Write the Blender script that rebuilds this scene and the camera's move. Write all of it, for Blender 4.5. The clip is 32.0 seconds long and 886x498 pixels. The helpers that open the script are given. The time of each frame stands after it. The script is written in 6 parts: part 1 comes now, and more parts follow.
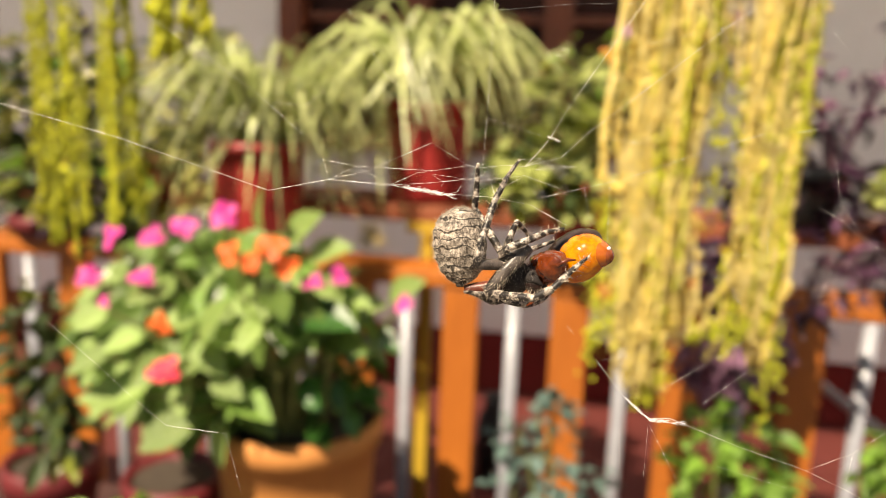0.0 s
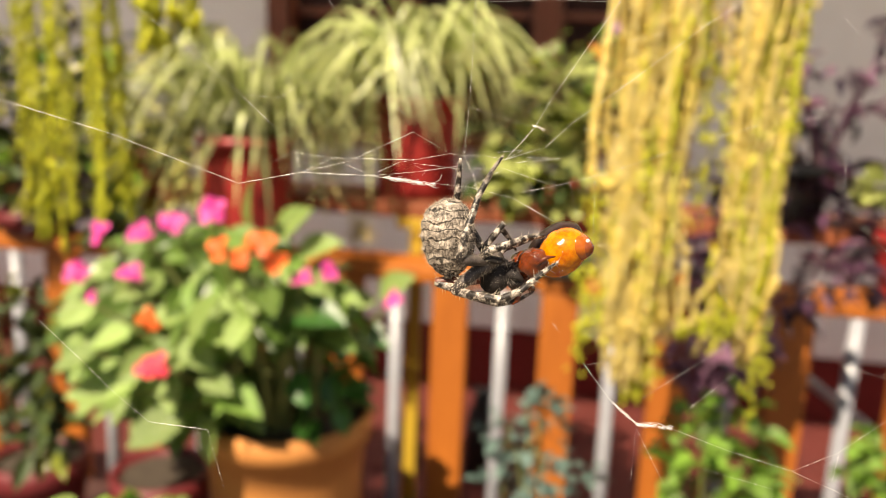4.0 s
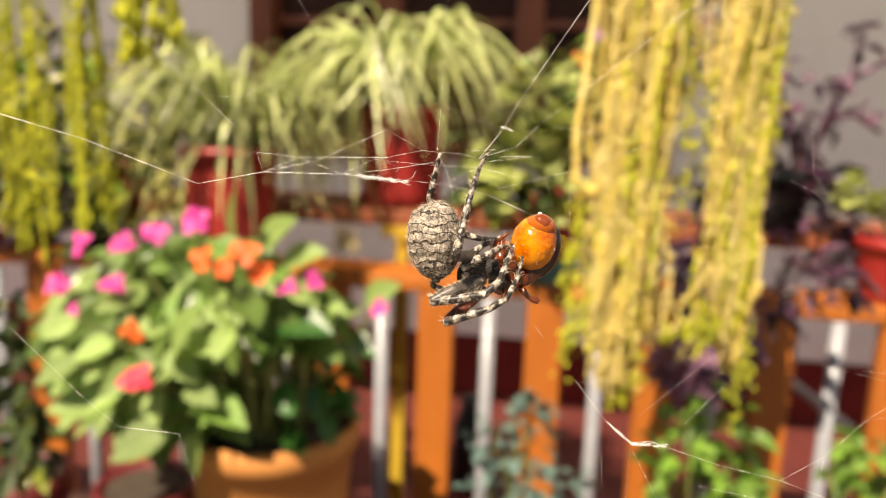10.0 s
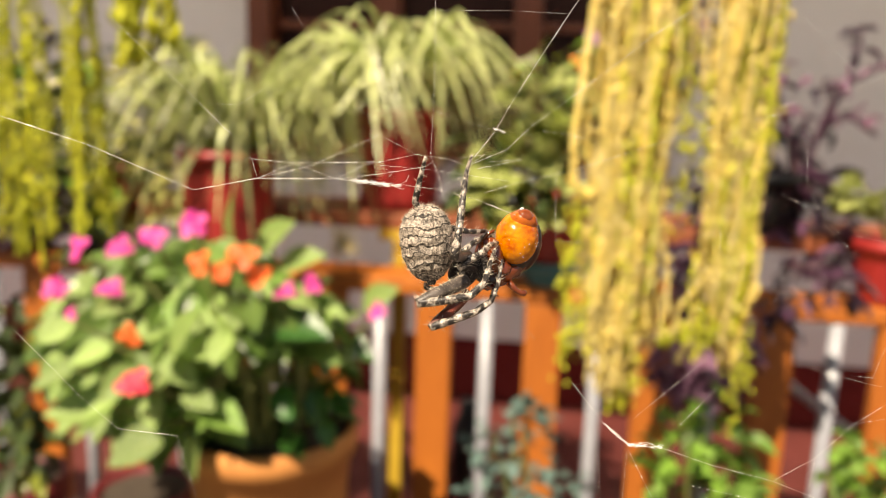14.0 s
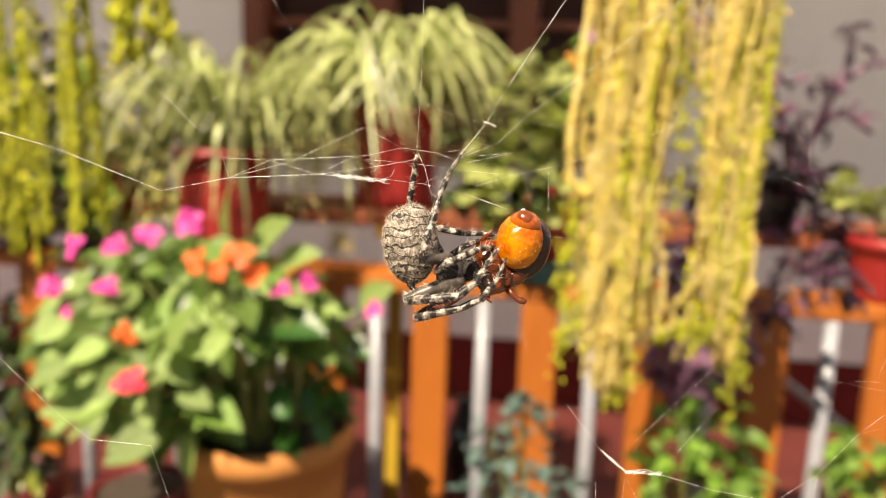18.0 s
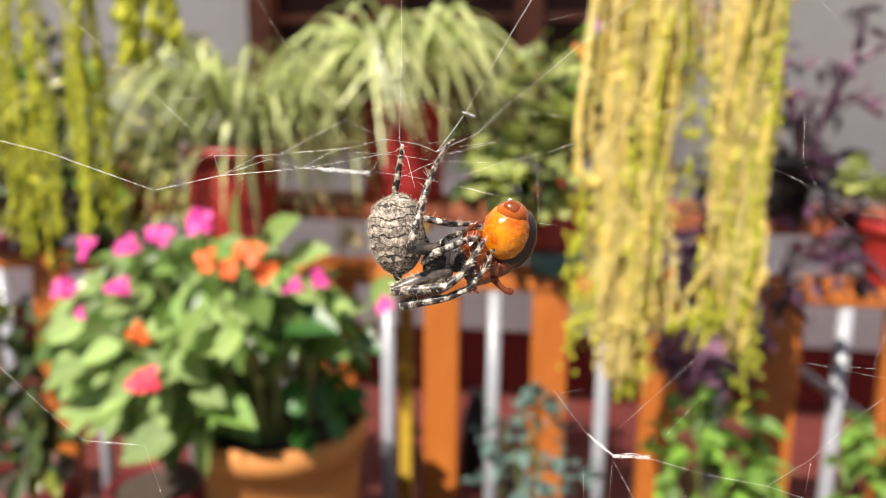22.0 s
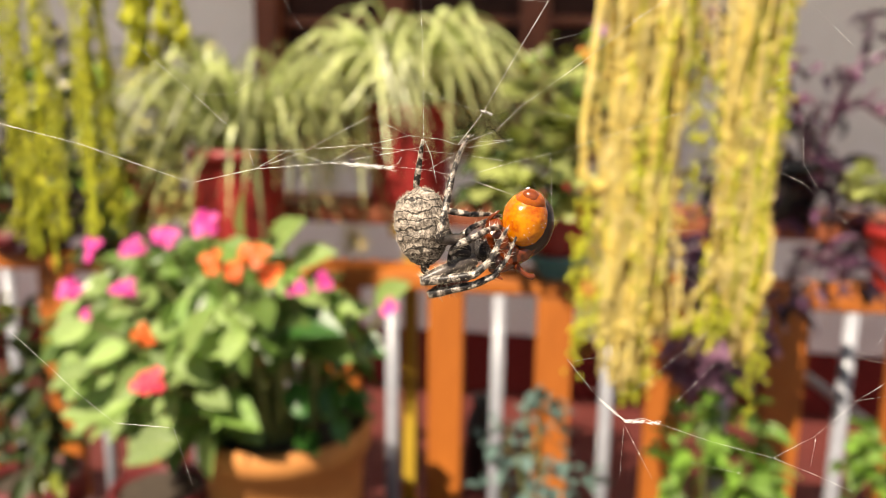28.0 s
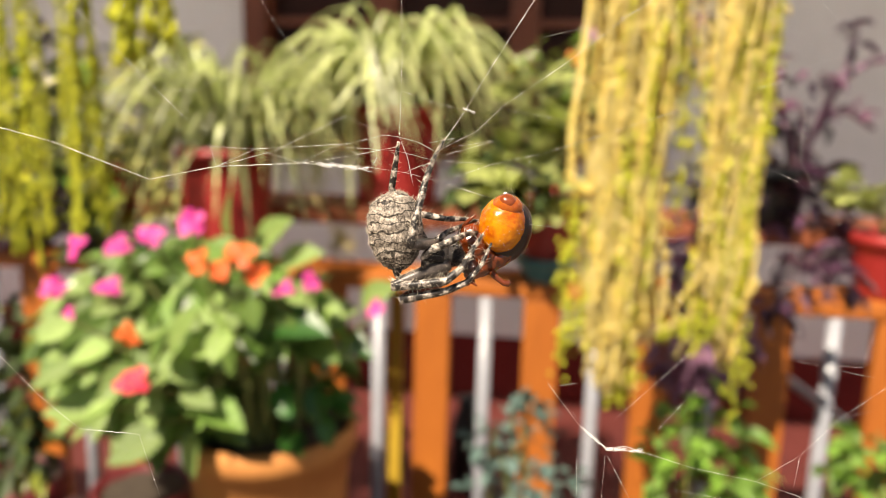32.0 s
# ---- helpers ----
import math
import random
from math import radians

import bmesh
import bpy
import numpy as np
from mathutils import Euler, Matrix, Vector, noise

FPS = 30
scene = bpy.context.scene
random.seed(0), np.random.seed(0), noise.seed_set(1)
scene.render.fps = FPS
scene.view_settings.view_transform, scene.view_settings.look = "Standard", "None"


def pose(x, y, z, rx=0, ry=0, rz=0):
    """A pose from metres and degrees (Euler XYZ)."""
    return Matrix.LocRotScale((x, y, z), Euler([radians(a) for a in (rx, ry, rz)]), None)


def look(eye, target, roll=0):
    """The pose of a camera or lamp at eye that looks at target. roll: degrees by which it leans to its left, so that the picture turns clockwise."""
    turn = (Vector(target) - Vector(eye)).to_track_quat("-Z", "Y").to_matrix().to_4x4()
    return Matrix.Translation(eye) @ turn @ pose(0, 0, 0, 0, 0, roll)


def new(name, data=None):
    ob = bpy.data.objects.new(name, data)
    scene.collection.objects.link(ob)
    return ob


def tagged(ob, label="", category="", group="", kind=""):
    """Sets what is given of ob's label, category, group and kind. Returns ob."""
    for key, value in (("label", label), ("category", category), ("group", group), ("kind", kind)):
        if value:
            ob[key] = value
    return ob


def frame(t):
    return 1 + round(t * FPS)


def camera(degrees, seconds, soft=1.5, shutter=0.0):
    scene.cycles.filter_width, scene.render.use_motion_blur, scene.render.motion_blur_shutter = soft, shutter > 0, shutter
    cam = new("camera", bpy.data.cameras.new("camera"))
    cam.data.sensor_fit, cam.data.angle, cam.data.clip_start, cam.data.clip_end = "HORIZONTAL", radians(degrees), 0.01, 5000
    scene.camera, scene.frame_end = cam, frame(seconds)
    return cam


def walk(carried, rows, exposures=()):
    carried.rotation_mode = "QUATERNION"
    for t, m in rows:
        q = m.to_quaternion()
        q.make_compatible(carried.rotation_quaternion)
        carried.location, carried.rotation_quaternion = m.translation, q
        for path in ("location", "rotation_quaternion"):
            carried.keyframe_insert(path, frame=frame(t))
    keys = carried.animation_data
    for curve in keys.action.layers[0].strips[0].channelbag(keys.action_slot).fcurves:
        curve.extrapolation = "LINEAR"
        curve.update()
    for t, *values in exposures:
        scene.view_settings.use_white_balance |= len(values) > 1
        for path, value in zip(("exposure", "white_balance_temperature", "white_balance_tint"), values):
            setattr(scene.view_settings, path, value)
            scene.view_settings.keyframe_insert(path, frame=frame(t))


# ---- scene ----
cam = camera(62, 32.0, soft=0.65)
# a phone lens focused on the web, a hand's width away
cam.data.dof.use_dof = True
cam.data.dof.focus_distance = 0.1085
cam.data.dof.aperture_fstop = 16.0
EXPOSURE = 0.54
walk(cam, [
    (0, pose(0, 0, 1.25, 79.065, -2.152, 2.353)),
    (0.5, pose(0, 0, 1.25, 79.010, -2.272, 2.380)),
    (1, pose(0, 0, 1.25, 78.975, -2.319, 2.125)),
    (1.5, pose(0, 0, 1.25, 78.998, -2.236, 1.845)),
    (2, pose(0, 0, 1.25, 78.931, -2.157, 1.597)),
    (2.5, pose(0, 0, 1.25, 78.859, -2.107, 1.533)),
    (3, pose(0, 0, 1.25, 78.841, -2.050, 1.631)),
    (3.5, pose(0, 0, 1.25, 78.744, -2.258, 1.714)),
    (5.5, pose(0, 0, 1.25, 78.943, -2.245, 0.870)),
    (6, pose(0, 0, 1.25, 79.011, -2.181, 0.631)),
    (6.5, pose(0, 0, 1.25, 78.975, -2.035, 0.418)),
    (7, pose(0, 0, 1.25, 79.212, -2.143, 0.383)),
    (7.5, pose(0, 0, 1.25, 79.367, -2.214, 0.485)),
    (8, pose(0, 0, 1.25, 79.234, -2.070, 0.589)),
    (8.5, pose(0, 0, 1.25, 79.058, -2.066, 0.614)),
    (9, pose(0, 0, 1.25, 79.169, -2.087, 0.588)),
    (9.5, pose(0, 0, 1.25, 79.193, -1.863, 0.373)),
    (10, pose(0, 0, 1.25, 79.417, -1.961, 0.323)),
    (10.5, pose(0, 0, 1.25, 79.560, -2.015, 0.134)),
    (11, pose(0, 0, 1.25, 79.452, -1.960, 0.314)),
    (11.5, pose(0, 0, 1.25, 79.395, -2.001, 0.191)),
    (12, pose(0, 0, 1.25, 79.350, -1.986, 0.145)),
    (12.5, pose(0, 0, 1.25, 79.414, -1.925, 0.005)),
    (13, pose(0, 0, 1.25, 79.503, -1.832, 0.009)),
    (13.5, pose(0, 0, 1.25, 79.660, -1.835, 0.094)),
    (14, pose(0, 0, 1.25, 79.685, -1.876, 0.154)),
    (14.5, pose(0, 0, 1.25, 79.623, -1.846, 0.188)),
    (16.5, pose(0, 0, 1.25, 79.691, -1.857, -0.277)),
    (17, pose(0, 0, 1.25, 79.751, -1.885, -0.277)),
    (17.5, pose(0, 0, 1.25, 79.618, -1.836, -0.191)),
    (18, pose(0, 0, 1.25, 79.523, -1.849, -0.148)),
    (18.5, pose(0, 0, 1.25, 79.384, -1.332, -0.023)),
    (19, pose(0, 0, 1.25, 79.141, -1.159, 0.052)),
    (19.5, pose(0, 0, 1.25, 79.231, -1.385, 0.046)),
    (20, pose(0, 0, 1.25, 79.096, -1.386, 0.277)),
    (20.5, pose(0, 0, 1.25, 78.935, -1.114, 0.420)),
    (21, pose(0, 0, 1.25, 78.928, -0.655, 0.399)),
    (21.5, pose(0, 0, 1.25, 78.964, -0.684, 0.173)),
    (22, pose(0, 0, 1.25, 79.046, -0.559, 0.377)),
    (22.5, pose(0, 0, 1.25, 79.077, -0.308, 0.388)),
    (23, pose(0, 0, 1.25, 79.140, -0.505, 0.422)),
    (23.5, pose(0, 0, 1.25, 78.922, -0.778, 0.527)),
    (24, pose(0, 0, 1.25, 78.833, -0.867, 0.588)),
    (24.5, pose(0, 0, 1.25, 78.868, -0.879, 0.702)),
    (25, pose(0, 0, 1.25, 79.008, -0.820, 0.805)),
    (25.5, pose(0, 0, 1.25, 79.068, -0.799, 0.710)),
    (27.5, pose(0, 0, 1.25, 79.288, -0.807, 0.807)),
    (28, pose(0, 0, 1.25, 79.287, -0.783, 0.800)),
    (28.5, pose(0, 0, 1.25, 79.345, -1.035, 0.783)),
    (29, pose(0, 0, 1.25, 79.385, -1.158, 0.698)),
    (29.5, pose(0, 0, 1.25, 79.372, -1.318, 0.595)),
    (30, pose(0, 0, 1.25, 79.280, -1.553, 0.651)),
    (30.5, pose(0, 0, 1.25, 79.407, -1.455, 0.430)),
    (31, pose(0, 0, 1.25, 79.483, -1.503, 0.205)),
    (31.5, pose(0, 0, 1.25, 79.461, -1.655, 0.099)),
    (32, pose(0, 0, 1.25, 79.430, -1.544, -0.051)),
], exposures=[(0, EXPOSURE, 7350, 10), (20.0, EXPOSURE, 7350, 10), (21.0, EXPOSURE, 6250, 10), (22.0, EXPOSURE, 6150, 10), (23.0, EXPOSURE, 6600, 10), (24.0, EXPOSURE, 6900, 10), (32.0, EXPOSURE, 6900, 10)])

# ---- light ----
SUN_ELEVATION, SUN_AZIMUTH = 52, -32      # azimuth from behind the camera towards its left
sun = new("sun", bpy.data.lights.new("sun", "SUN"))
sun.data.energy, sun.data.angle, sun.data.color = 6.4, radians(0.5), (1.0, 0.88, 0.74)
_e, _a = radians(SUN_ELEVATION), radians(SUN_AZIMUTH)
SUN_WAY = Vector((math.cos(_e) * math.sin(_a), -math.cos(_e) * math.cos(_a), math.sin(_e)))
sun.matrix_world = look(SUN_WAY * 20, (0, 0, 0))
world = bpy.data.worlds.new("sky")
world.use_nodes = True
scene.world = world
_sky = world.node_tree.nodes.new("ShaderNodeTexSky")
_sky.sky_type, _sky.sun_disc = "NISHITA", False
_sky.sun_elevation, _sky.sun_rotation = radians(SUN_ELEVATION), radians(180 + SUN_AZIMUTH)
_bg = world.node_tree.nodes["Background"]
_bg.inputs["Strength"].default_value = 0.043
world.node_tree.links.new(_sky.outputs[0], _bg.inputs["Color"])


# ---- materials ----
def material(name, base, other=None, rough=0.6, scale=20.0, metal=0.0, bump=0.15, spec=0.5, fine=6.0, spread=0.5,
             translucent=0.0, coords="Object", vary=0.0, coat=0.0, sub=0.0, stretch=(1, 1, 1)):
    """Two colours mixed by noise at two scales, with relief; vary: brightness from piece to piece."""
    m = bpy.data.materials.new(name)
    m.use_nodes = True
    nt = m.node_tree
    n, link = nt.nodes, nt.links.new
    bsdf = n["Principled BSDF"]
    tc = n.new("ShaderNodeTexCoord")
    mp = n.new("ShaderNodeMapping")
    mp.inputs["Scale"].default_value = stretch
    link(tc.outputs[coords], mp.inputs["Vector"])
    big = n.new("ShaderNodeTexNoise")
    big.inputs["Scale"].default_value, big.inputs["Detail"].default_value = scale, 4
    small = n.new("ShaderNodeTexNoise")
    small.inputs["Scale"].default_value, small.inputs["Detail"].default_value = scale * fine, 3
    link(mp.outputs[0], big.inputs["Vector"])
    link(mp.outputs[0], small.inputs["Vector"])
    add = n.new("ShaderNodeMath")
    add.operation = "MULTIPLY_ADD"
    link(small.outputs["Fac"], add.inputs[0])
    add.inputs[1].default_value = 0.5
    link(big.outputs["Fac"], add.inputs[2])
    ramp = n.new("ShaderNodeMapRange")
    ramp.inputs["From Min"].default_value, ramp.inputs["From Max"].default_value = 0.75 - 0.5 * spread, 0.75 + 0.5 * spread
    link(add.outputs[0], ramp.inputs["Value"])
    mix = n.new("ShaderNodeMix")
    mix.data_type = "RGBA"
    other = other or tuple(c * 0.7 for c in base)
    mix.inputs["A"].default_value, mix.inputs["B"].default_value = (*base, 1), (*other, 1)
    link(ramp.outputs[0], mix.inputs["Factor"])
    colour = mix.outputs["Result"]
    if vary:
        info = n.new("ShaderNodeObjectInfo")
        hsv = n.new("ShaderNodeHueSaturation")
        rng = n.new("ShaderNodeMapRange")
        rng.inputs["To Min"].default_value, rng.inputs["To Max"].default_value = 1 - vary, 1 + vary
        link(info.outputs["Random"], rng.inputs["Value"])
        link(rng.outputs[0], hsv.inputs["Value"])
        link(colour, hsv.inputs["Color"])
        colour = hsv.outputs["Color"]
    link(colour, bsdf.inputs["Base Color"])
    bsdf.inputs["Roughness"].default_value, bsdf.inputs["Metallic"].default_value = rough, metal
    bsdf.inputs["Specular IOR Level"].default_value = spec
    bsdf.inputs["Coat Weight"].default_value = coat
    bsdf.inputs["Coat Roughness"].default_value = 0.12
    if sub:
        bsdf.inputs["Subsurface Weight"].default_value = sub
        bsdf.inputs["Subsurface Radius"].default_value = (1.0, 0.4, 0.1)
        bsdf.inputs["Subsurface Scale"].default_value = 0.0015
    if bump:
        bp = n.new("ShaderNodeBump")
        bp.inputs["Strength"].default_value, bp.inputs["Distance"].default_value = bump, 0.1 / scale
        link(add.outputs[0], bp.inputs["Height"])
        link(bp.outputs[0], bsdf.inputs["Normal"])
    if translucent:
        tr = n.new("ShaderNodeBsdfTranslucent")
        link(colour, tr.inputs["Color"])
        ms = n.new("ShaderNodeMixShader")
        ms.inputs["Fac"].default_value = translucent
        link(bsdf.outputs[0], ms.inputs[1])
        link(tr.outputs[0], ms.inputs[2])
        link(ms.outputs[0], n["Material Output"].inputs["Surface"])
    return m


M_PLASTER = material("white_plaster", (0.92, 0.90, 0.87), (0.85, 0.83, 0.79), 0.9, 3, bump=0.1)
M_DADO = material("dark_red_paint", (0.17, 0.015, 0.013), (0.125, 0.012, 0.010), 0.6, 6, spec=0.3)
M_FLOOR = material("red_oxide_floor", (0.12, 0.028, 0.023), (0.09, 0.021, 0.018), 0.6, 4, spec=0.3)
M_CEILING = material("added_roof_sheet", (0.86, 0.87, 0.88), (0.80, 0.81, 0.82), 0.5, 4, translucent=0.72)
M_WOOD = material("brown_varnished_wood", (0.24, 0.07, 0.028), (0.14, 0.04, 0.018), 0.4, 9, stretch=(4, 4, 0.6))
M_BOARD = material("red_brown_wood_board", (0.30, 0.085, 0.030), (0.17, 0.048, 0.022), 0.6, 9, stretch=(0.6, 4, 4))
M_ORANGE = material("orange_painted_wood", (0.46, 0.140, 0.020), (0.35, 0.100, 0.015), 0.5, 7, stretch=(3, 3, 0.4), vary=0.06)
M_WHITE_BAR = material("white_enamel", (0.34, 0.35, 0.39), (0.26, 0.27, 0.30), 0.28, 12)
M_YELLOW = material("yellow_enamel", (0.52, 0.35, 0.04), (0.42, 0.27, 0.03), 0.4, 12)
M_RED_POT = material("red_plastic", (0.35, 0.026, 0.024), (0.27, 0.019, 0.018), 0.45, 10, bump=0.05)
M_BURGUNDY = material("burgundy_plastic", (0.15, 0.015, 0.018), (0.10, 0.010, 0.013), 0.55, 10, bump=0.05)
M_TERRACOTTA = material("terracotta", (0.54, 0.225, 0.055), (0.42, 0.165, 0.042), 0.75, 12)
M_TEAL = material("teal_glaze", (0.07, 0.23, 0.25), (0.05, 0.17, 0.19), 0.3, 12)
M_SOIL = material("potting_soil", (0.035, 0.025, 0.018), (0.06, 0.045, 0.03), 0.95, 60, bump=0.8)
M_GROUND = material("courtyard_earth", (0.16, 0.135, 0.105), (0.11, 0.092, 0.072), 0.95, 3, bump=0.5)
M_CONCRETE = material("red_oxide_concrete", (0.070, 0.024, 0.020), (0.045, 0.017, 0.014), 0.85, 6)
M_GLASS = material("dark_window_glass", (0.050, 0.018, 0.011), (0.030, 0.012, 0.009), 0.35, 3, bump=0, spec=0.15)


# ---- building helpers ----
def mesh_of(name, bm, mat=None, smooth=False):
    me = bpy.data.meshes.new(name)
    bm.to_mesh(me)
    bm.free()
    if mat:
        me.materials.append(mat)
    if smooth:
        me.shade_smooth()
    return me


def part(name, bm, mat, parent=None, label="", smooth=False):
    ob = new(name, mesh_of(name, bm, mat, smooth))
    if parent:
        ob.parent = parent
    return tagged(ob, label)


def add_box(bm, lo, hi, bevel=0.0):
    lo, hi = Vector(lo), Vector(hi)
    r = bmesh.ops.create_cube(bm, size=1.0, matrix=Matrix.LocRotScale((lo + hi) / 2, None, hi - lo))
    if bevel:
        es = list({e for v in r["verts"] for e in v.link_edges})
        bmesh.ops.bevel(bm, geom=es, offset=bevel, segments=2, affect="EDGES", profile=0.6)


def box_bm(lo, hi, bevel=0.0):
    bm = bmesh.new()
    add_box(bm, lo, hi, bevel)
    return bm


def lathe_bm(profile, seg=40, bm=None, close=True):
    """A body of revolution round z from (radius, height) pairs."""
    bm = bm or bmesh.new()
    rings = []
    for r, z in profile:
        rings.append([bm.verts.new((r * math.cos(k * math.tau / seg), r * math.sin(k * math.tau / seg), z)) for k in range(seg)])
    for a, b in zip(rings, rings[1:]):
        for k in range(seg):
            bm.faces.new((a[k], a[(k + 1) % seg], b[(k + 1) % seg], b[k]))
    if close:
        bm.faces.new(list(reversed(rings[0])))
        bm.faces.new(rings[-1])
    return bm


def tube(bm, points, radii, seg=8, cap=True):
    """A round bar through points, with a radius at each."""
    pts = [Vector(p) for p in points]
    rings, side = [], None
    for i, p in enumerate(pts):
        d = (pts[min(i + 1, len(pts) - 1)] - pts[max(i - 1, 0)]).normalized()
        side = side or (d.orthogonal())
        side = (side - d * side.dot(d)).normalized()
        up = d.cross(side)
        r = radii[i] if isinstance(radii, (list, tuple)) else radii
        rings.append([bm.verts.new(p + (side * math.cos(k * math.tau / seg) + up * math.sin(k * math.tau / seg)) * r) for k in range(seg)])
    for a, b in zip(rings, rings[1:]):
        for k in range(seg):
            bm.faces.new((a[k], a[(k + 1) % seg], b[(k + 1) % seg], b[k]))
    if cap:
        bm.faces.new(list(reversed(rings[0])))
        bm.faces.new(rings[-1])
    return bm


def ball(bm, centre, radii, seg=16, turn=None):
    m = Matrix.LocRotScale(Vector(centre), turn, Vector(radii))
    return bmesh.ops.create_uvsphere(bm, u_segments=seg, v_segments=max(6, seg * 2 // 3), radius=1.0, matrix=m)


def thing(name, place, label, category, group="", turn=0.0):
    ob = new(name)
    ob.empty_display_size = 0.05
    ob.matrix_basis = pose(*place, 0, 0, turn)
    return tagged(ob, label, category, group)


# ---- the setting ----
def structure(name, bm, mat, label=""):
    return tagged(part(name, bm, mat), label, kind="structure")


HOUSE = pose(0, 0, 0, 0, 0, -8.34)          # the house stands askew to the view
FLOOR_Y, WALL_Y, RAIL_Y = 1.30, 3.14, 1.435
BACK_Y, DADO_Z = WALL_Y + 0.2, 0.278
bm = bmesh.new()
bmesh.ops.create_grid(bm, x_segments=20, y_segments=20, size=300)
structure("ground", bm, M_GROUND, "bare earth of the courtyard").location.z = -0.15


def house(ob):
    ob.matrix_basis = HOUSE
    return ob


house(structure("porch_floor", box_bm((-6, FLOOR_Y, -0.2), (6, BACK_Y, 0.0), 0.01), M_FLOOR, "red oxide porch floor"))
house(structure("ledge", box_bm((-6, 0.66, -0.2), (6, FLOOR_Y - 0.004, 0.44), 0.01), M_CONCRETE, "red oxide coated planting ledge before the porch"))
# house wall with a window opening
WX0, WX1, WZ0 = -1.330, 0.47, 1.06
bm = bmesh.new()
add_box(bm, (-6, WALL_Y, DADO_Z), (WX0, BACK_Y, 3.3))
add_box(bm, (WX1, WALL_Y, DADO_Z), (6, BACK_Y, 3.3))
add_box(bm, (WX0, WALL_Y, DADO_Z), (WX1, BACK_Y, WZ0))
add_box(bm, (WX0, WALL_Y, 2.2), (WX1, BACK_Y, 3.3))
house(structure("wall_north", bm, M_PLASTER, "white plastered house wall"))
house(structure("dado", box_bm((-6, WALL_Y - 0.006, 0.0), (6, BACK_Y, DADO_Z)), M_DADO, "dark red painted base of the wall"))
# unseen roof: keeps sun off the wall, made translucent only to brighten it
house(structure("ceiling", box_bm((-6, 0.72, 3.3), (6, BACK_Y, 3.305)), M_CEILING, "unseen milky roof sheet over the porch, added to light the wall"))
win = house(tagged(new("window_1"), "brown wooden casement window with dark panes", "window", kind="structure"))
WF, WB = WALL_Y - 0.02, BACK_Y - 0.04
part("window_frame", box_bm((WX0, WF, WZ0), (WX0 + 0.10, WB, 2.2), 0.006), M_WOOD, win)
part("window_frame", box_bm((WX1 - 0.10, WF, WZ0), (WX1, WB, 2.2), 0.006), M_WOOD, win)
part("window_frame", box_bm((WX0 + 0.10, WF, 2.11), (WX1 - 0.10, WB, 2.2), 0.006), M_WOOD, win)
part("window_sill", box_bm((WX0 + 0.10, WALL_Y - 0.04, WZ0), (WX1 - 0.10, WB, WZ0 + 0.06), 0.006), M_WOOD, win)
for k in range(1, 3):
    x = WX0 + (WX1 - WX0) * k / 3
    part("mullion", box_bm((x - 0.06, WALL_Y + 0.01, WZ0 + 0.06), (x + 0.06, WB - 0.01, 2.11), 0.006), M_WOOD, win)
for k in range(3):
    w = (WX1 - WX0) / 3
    a, b = WX0 + w * k + (0.06 if k else 0.10), WX0 + w * (k + 1) - (0.06 if k < 2 else 0.10)
    part("pane", box_bm((a, WALL_Y + 0.10, WZ0 + 0.06), (b, WALL_Y + 0.11, 2.11)), M_GLASS, win)
    part("glazing_bar", box_bm((a, WALL_Y + 0.06, 1.60), (b, WALL_Y + 0.098, 1.635), 0.004), M_WOOD, win)

# ---- railing ----
RAIL_Z = 0.932
rail = house(thing("railing", (0, 0, 0), "orange painted wooden porch railing with flat slats and white bars", "railing"))
part("top_rail", box_bm((-2.4, RAIL_Y - 0.05, RAIL_Z - 0.032), (2.4, RAIL_Y + 0.07, RAIL_Z), 0.006), M_ORANGE, rail)
part("bottom_rail", box_bm((-2.4, RAIL_Y - 0.05, 0.06), (2.4, RAIL_Y + 0.03, 0.12), 0.006), M_ORANGE, rail)
PITCH, SLAT0, BAR0 = 0.2137, -1.0676, -1.1762
slat_mesh = mesh_of("slat", box_bm((-0.0355, -0.014, 0.12), (0.0355, 0.014, RAIL_Z - 0.034), 0.004), M_ORANGE)
for k in range(-5, 16):
    s = new("slat", slat_mesh)
    s.parent = rail
    s.location = (SLAT0 + PITCH * k, RAIL_Y - 0.032, 0)
for k in (-2.36, 2.36):
    part("post", box_bm((k - 0.04, RAIL_Y - 0.04, 0.0), (k + 0.04, RAIL_Y + 0.04, RAIL_Z - 0.034), 0.004), M_ORANGE, rail)
bar_mesh = mesh_of("bar", tube(bmesh.new(), [(0, 0, 0.12), (0, 0, RAIL_Z - 0.034)], 0.0135, 14), M_WHITE_BAR, True)
for k in range(-5, 16):
    s = new("bar", bar_mesh)
    s.parent = rail
    s.location = (BAR0 + PITCH * k, RAIL_Y - 0.040, 0)

# ---- the stand behind the railing ----
SHELF_Z = 1.04
stand = house(thing("plant_stand", (0, 0, 0), "yellow metal plant stand with a red-brown wooden board", "plant stand"))
part("shelf", box_bm((-1.35, 1.51, 1.008), (1.25, 1.78, SHELF_Z), 0.004), M_BOARD, stand, "red-brown wooden board")
for x in (-0.951, -0.310, 0.331):
    part("post", box_bm((x - 0.014, 1.512, 0.0), (x + 0.014, 1.542, 0.985), 0.003), M_YELLOW, stand)
    part("bracket", box_bm((x - 0.045, 1.510, 0.985), (x + 0.045, 1.76, 1.008), 0.003), M_YELLOW, stand)


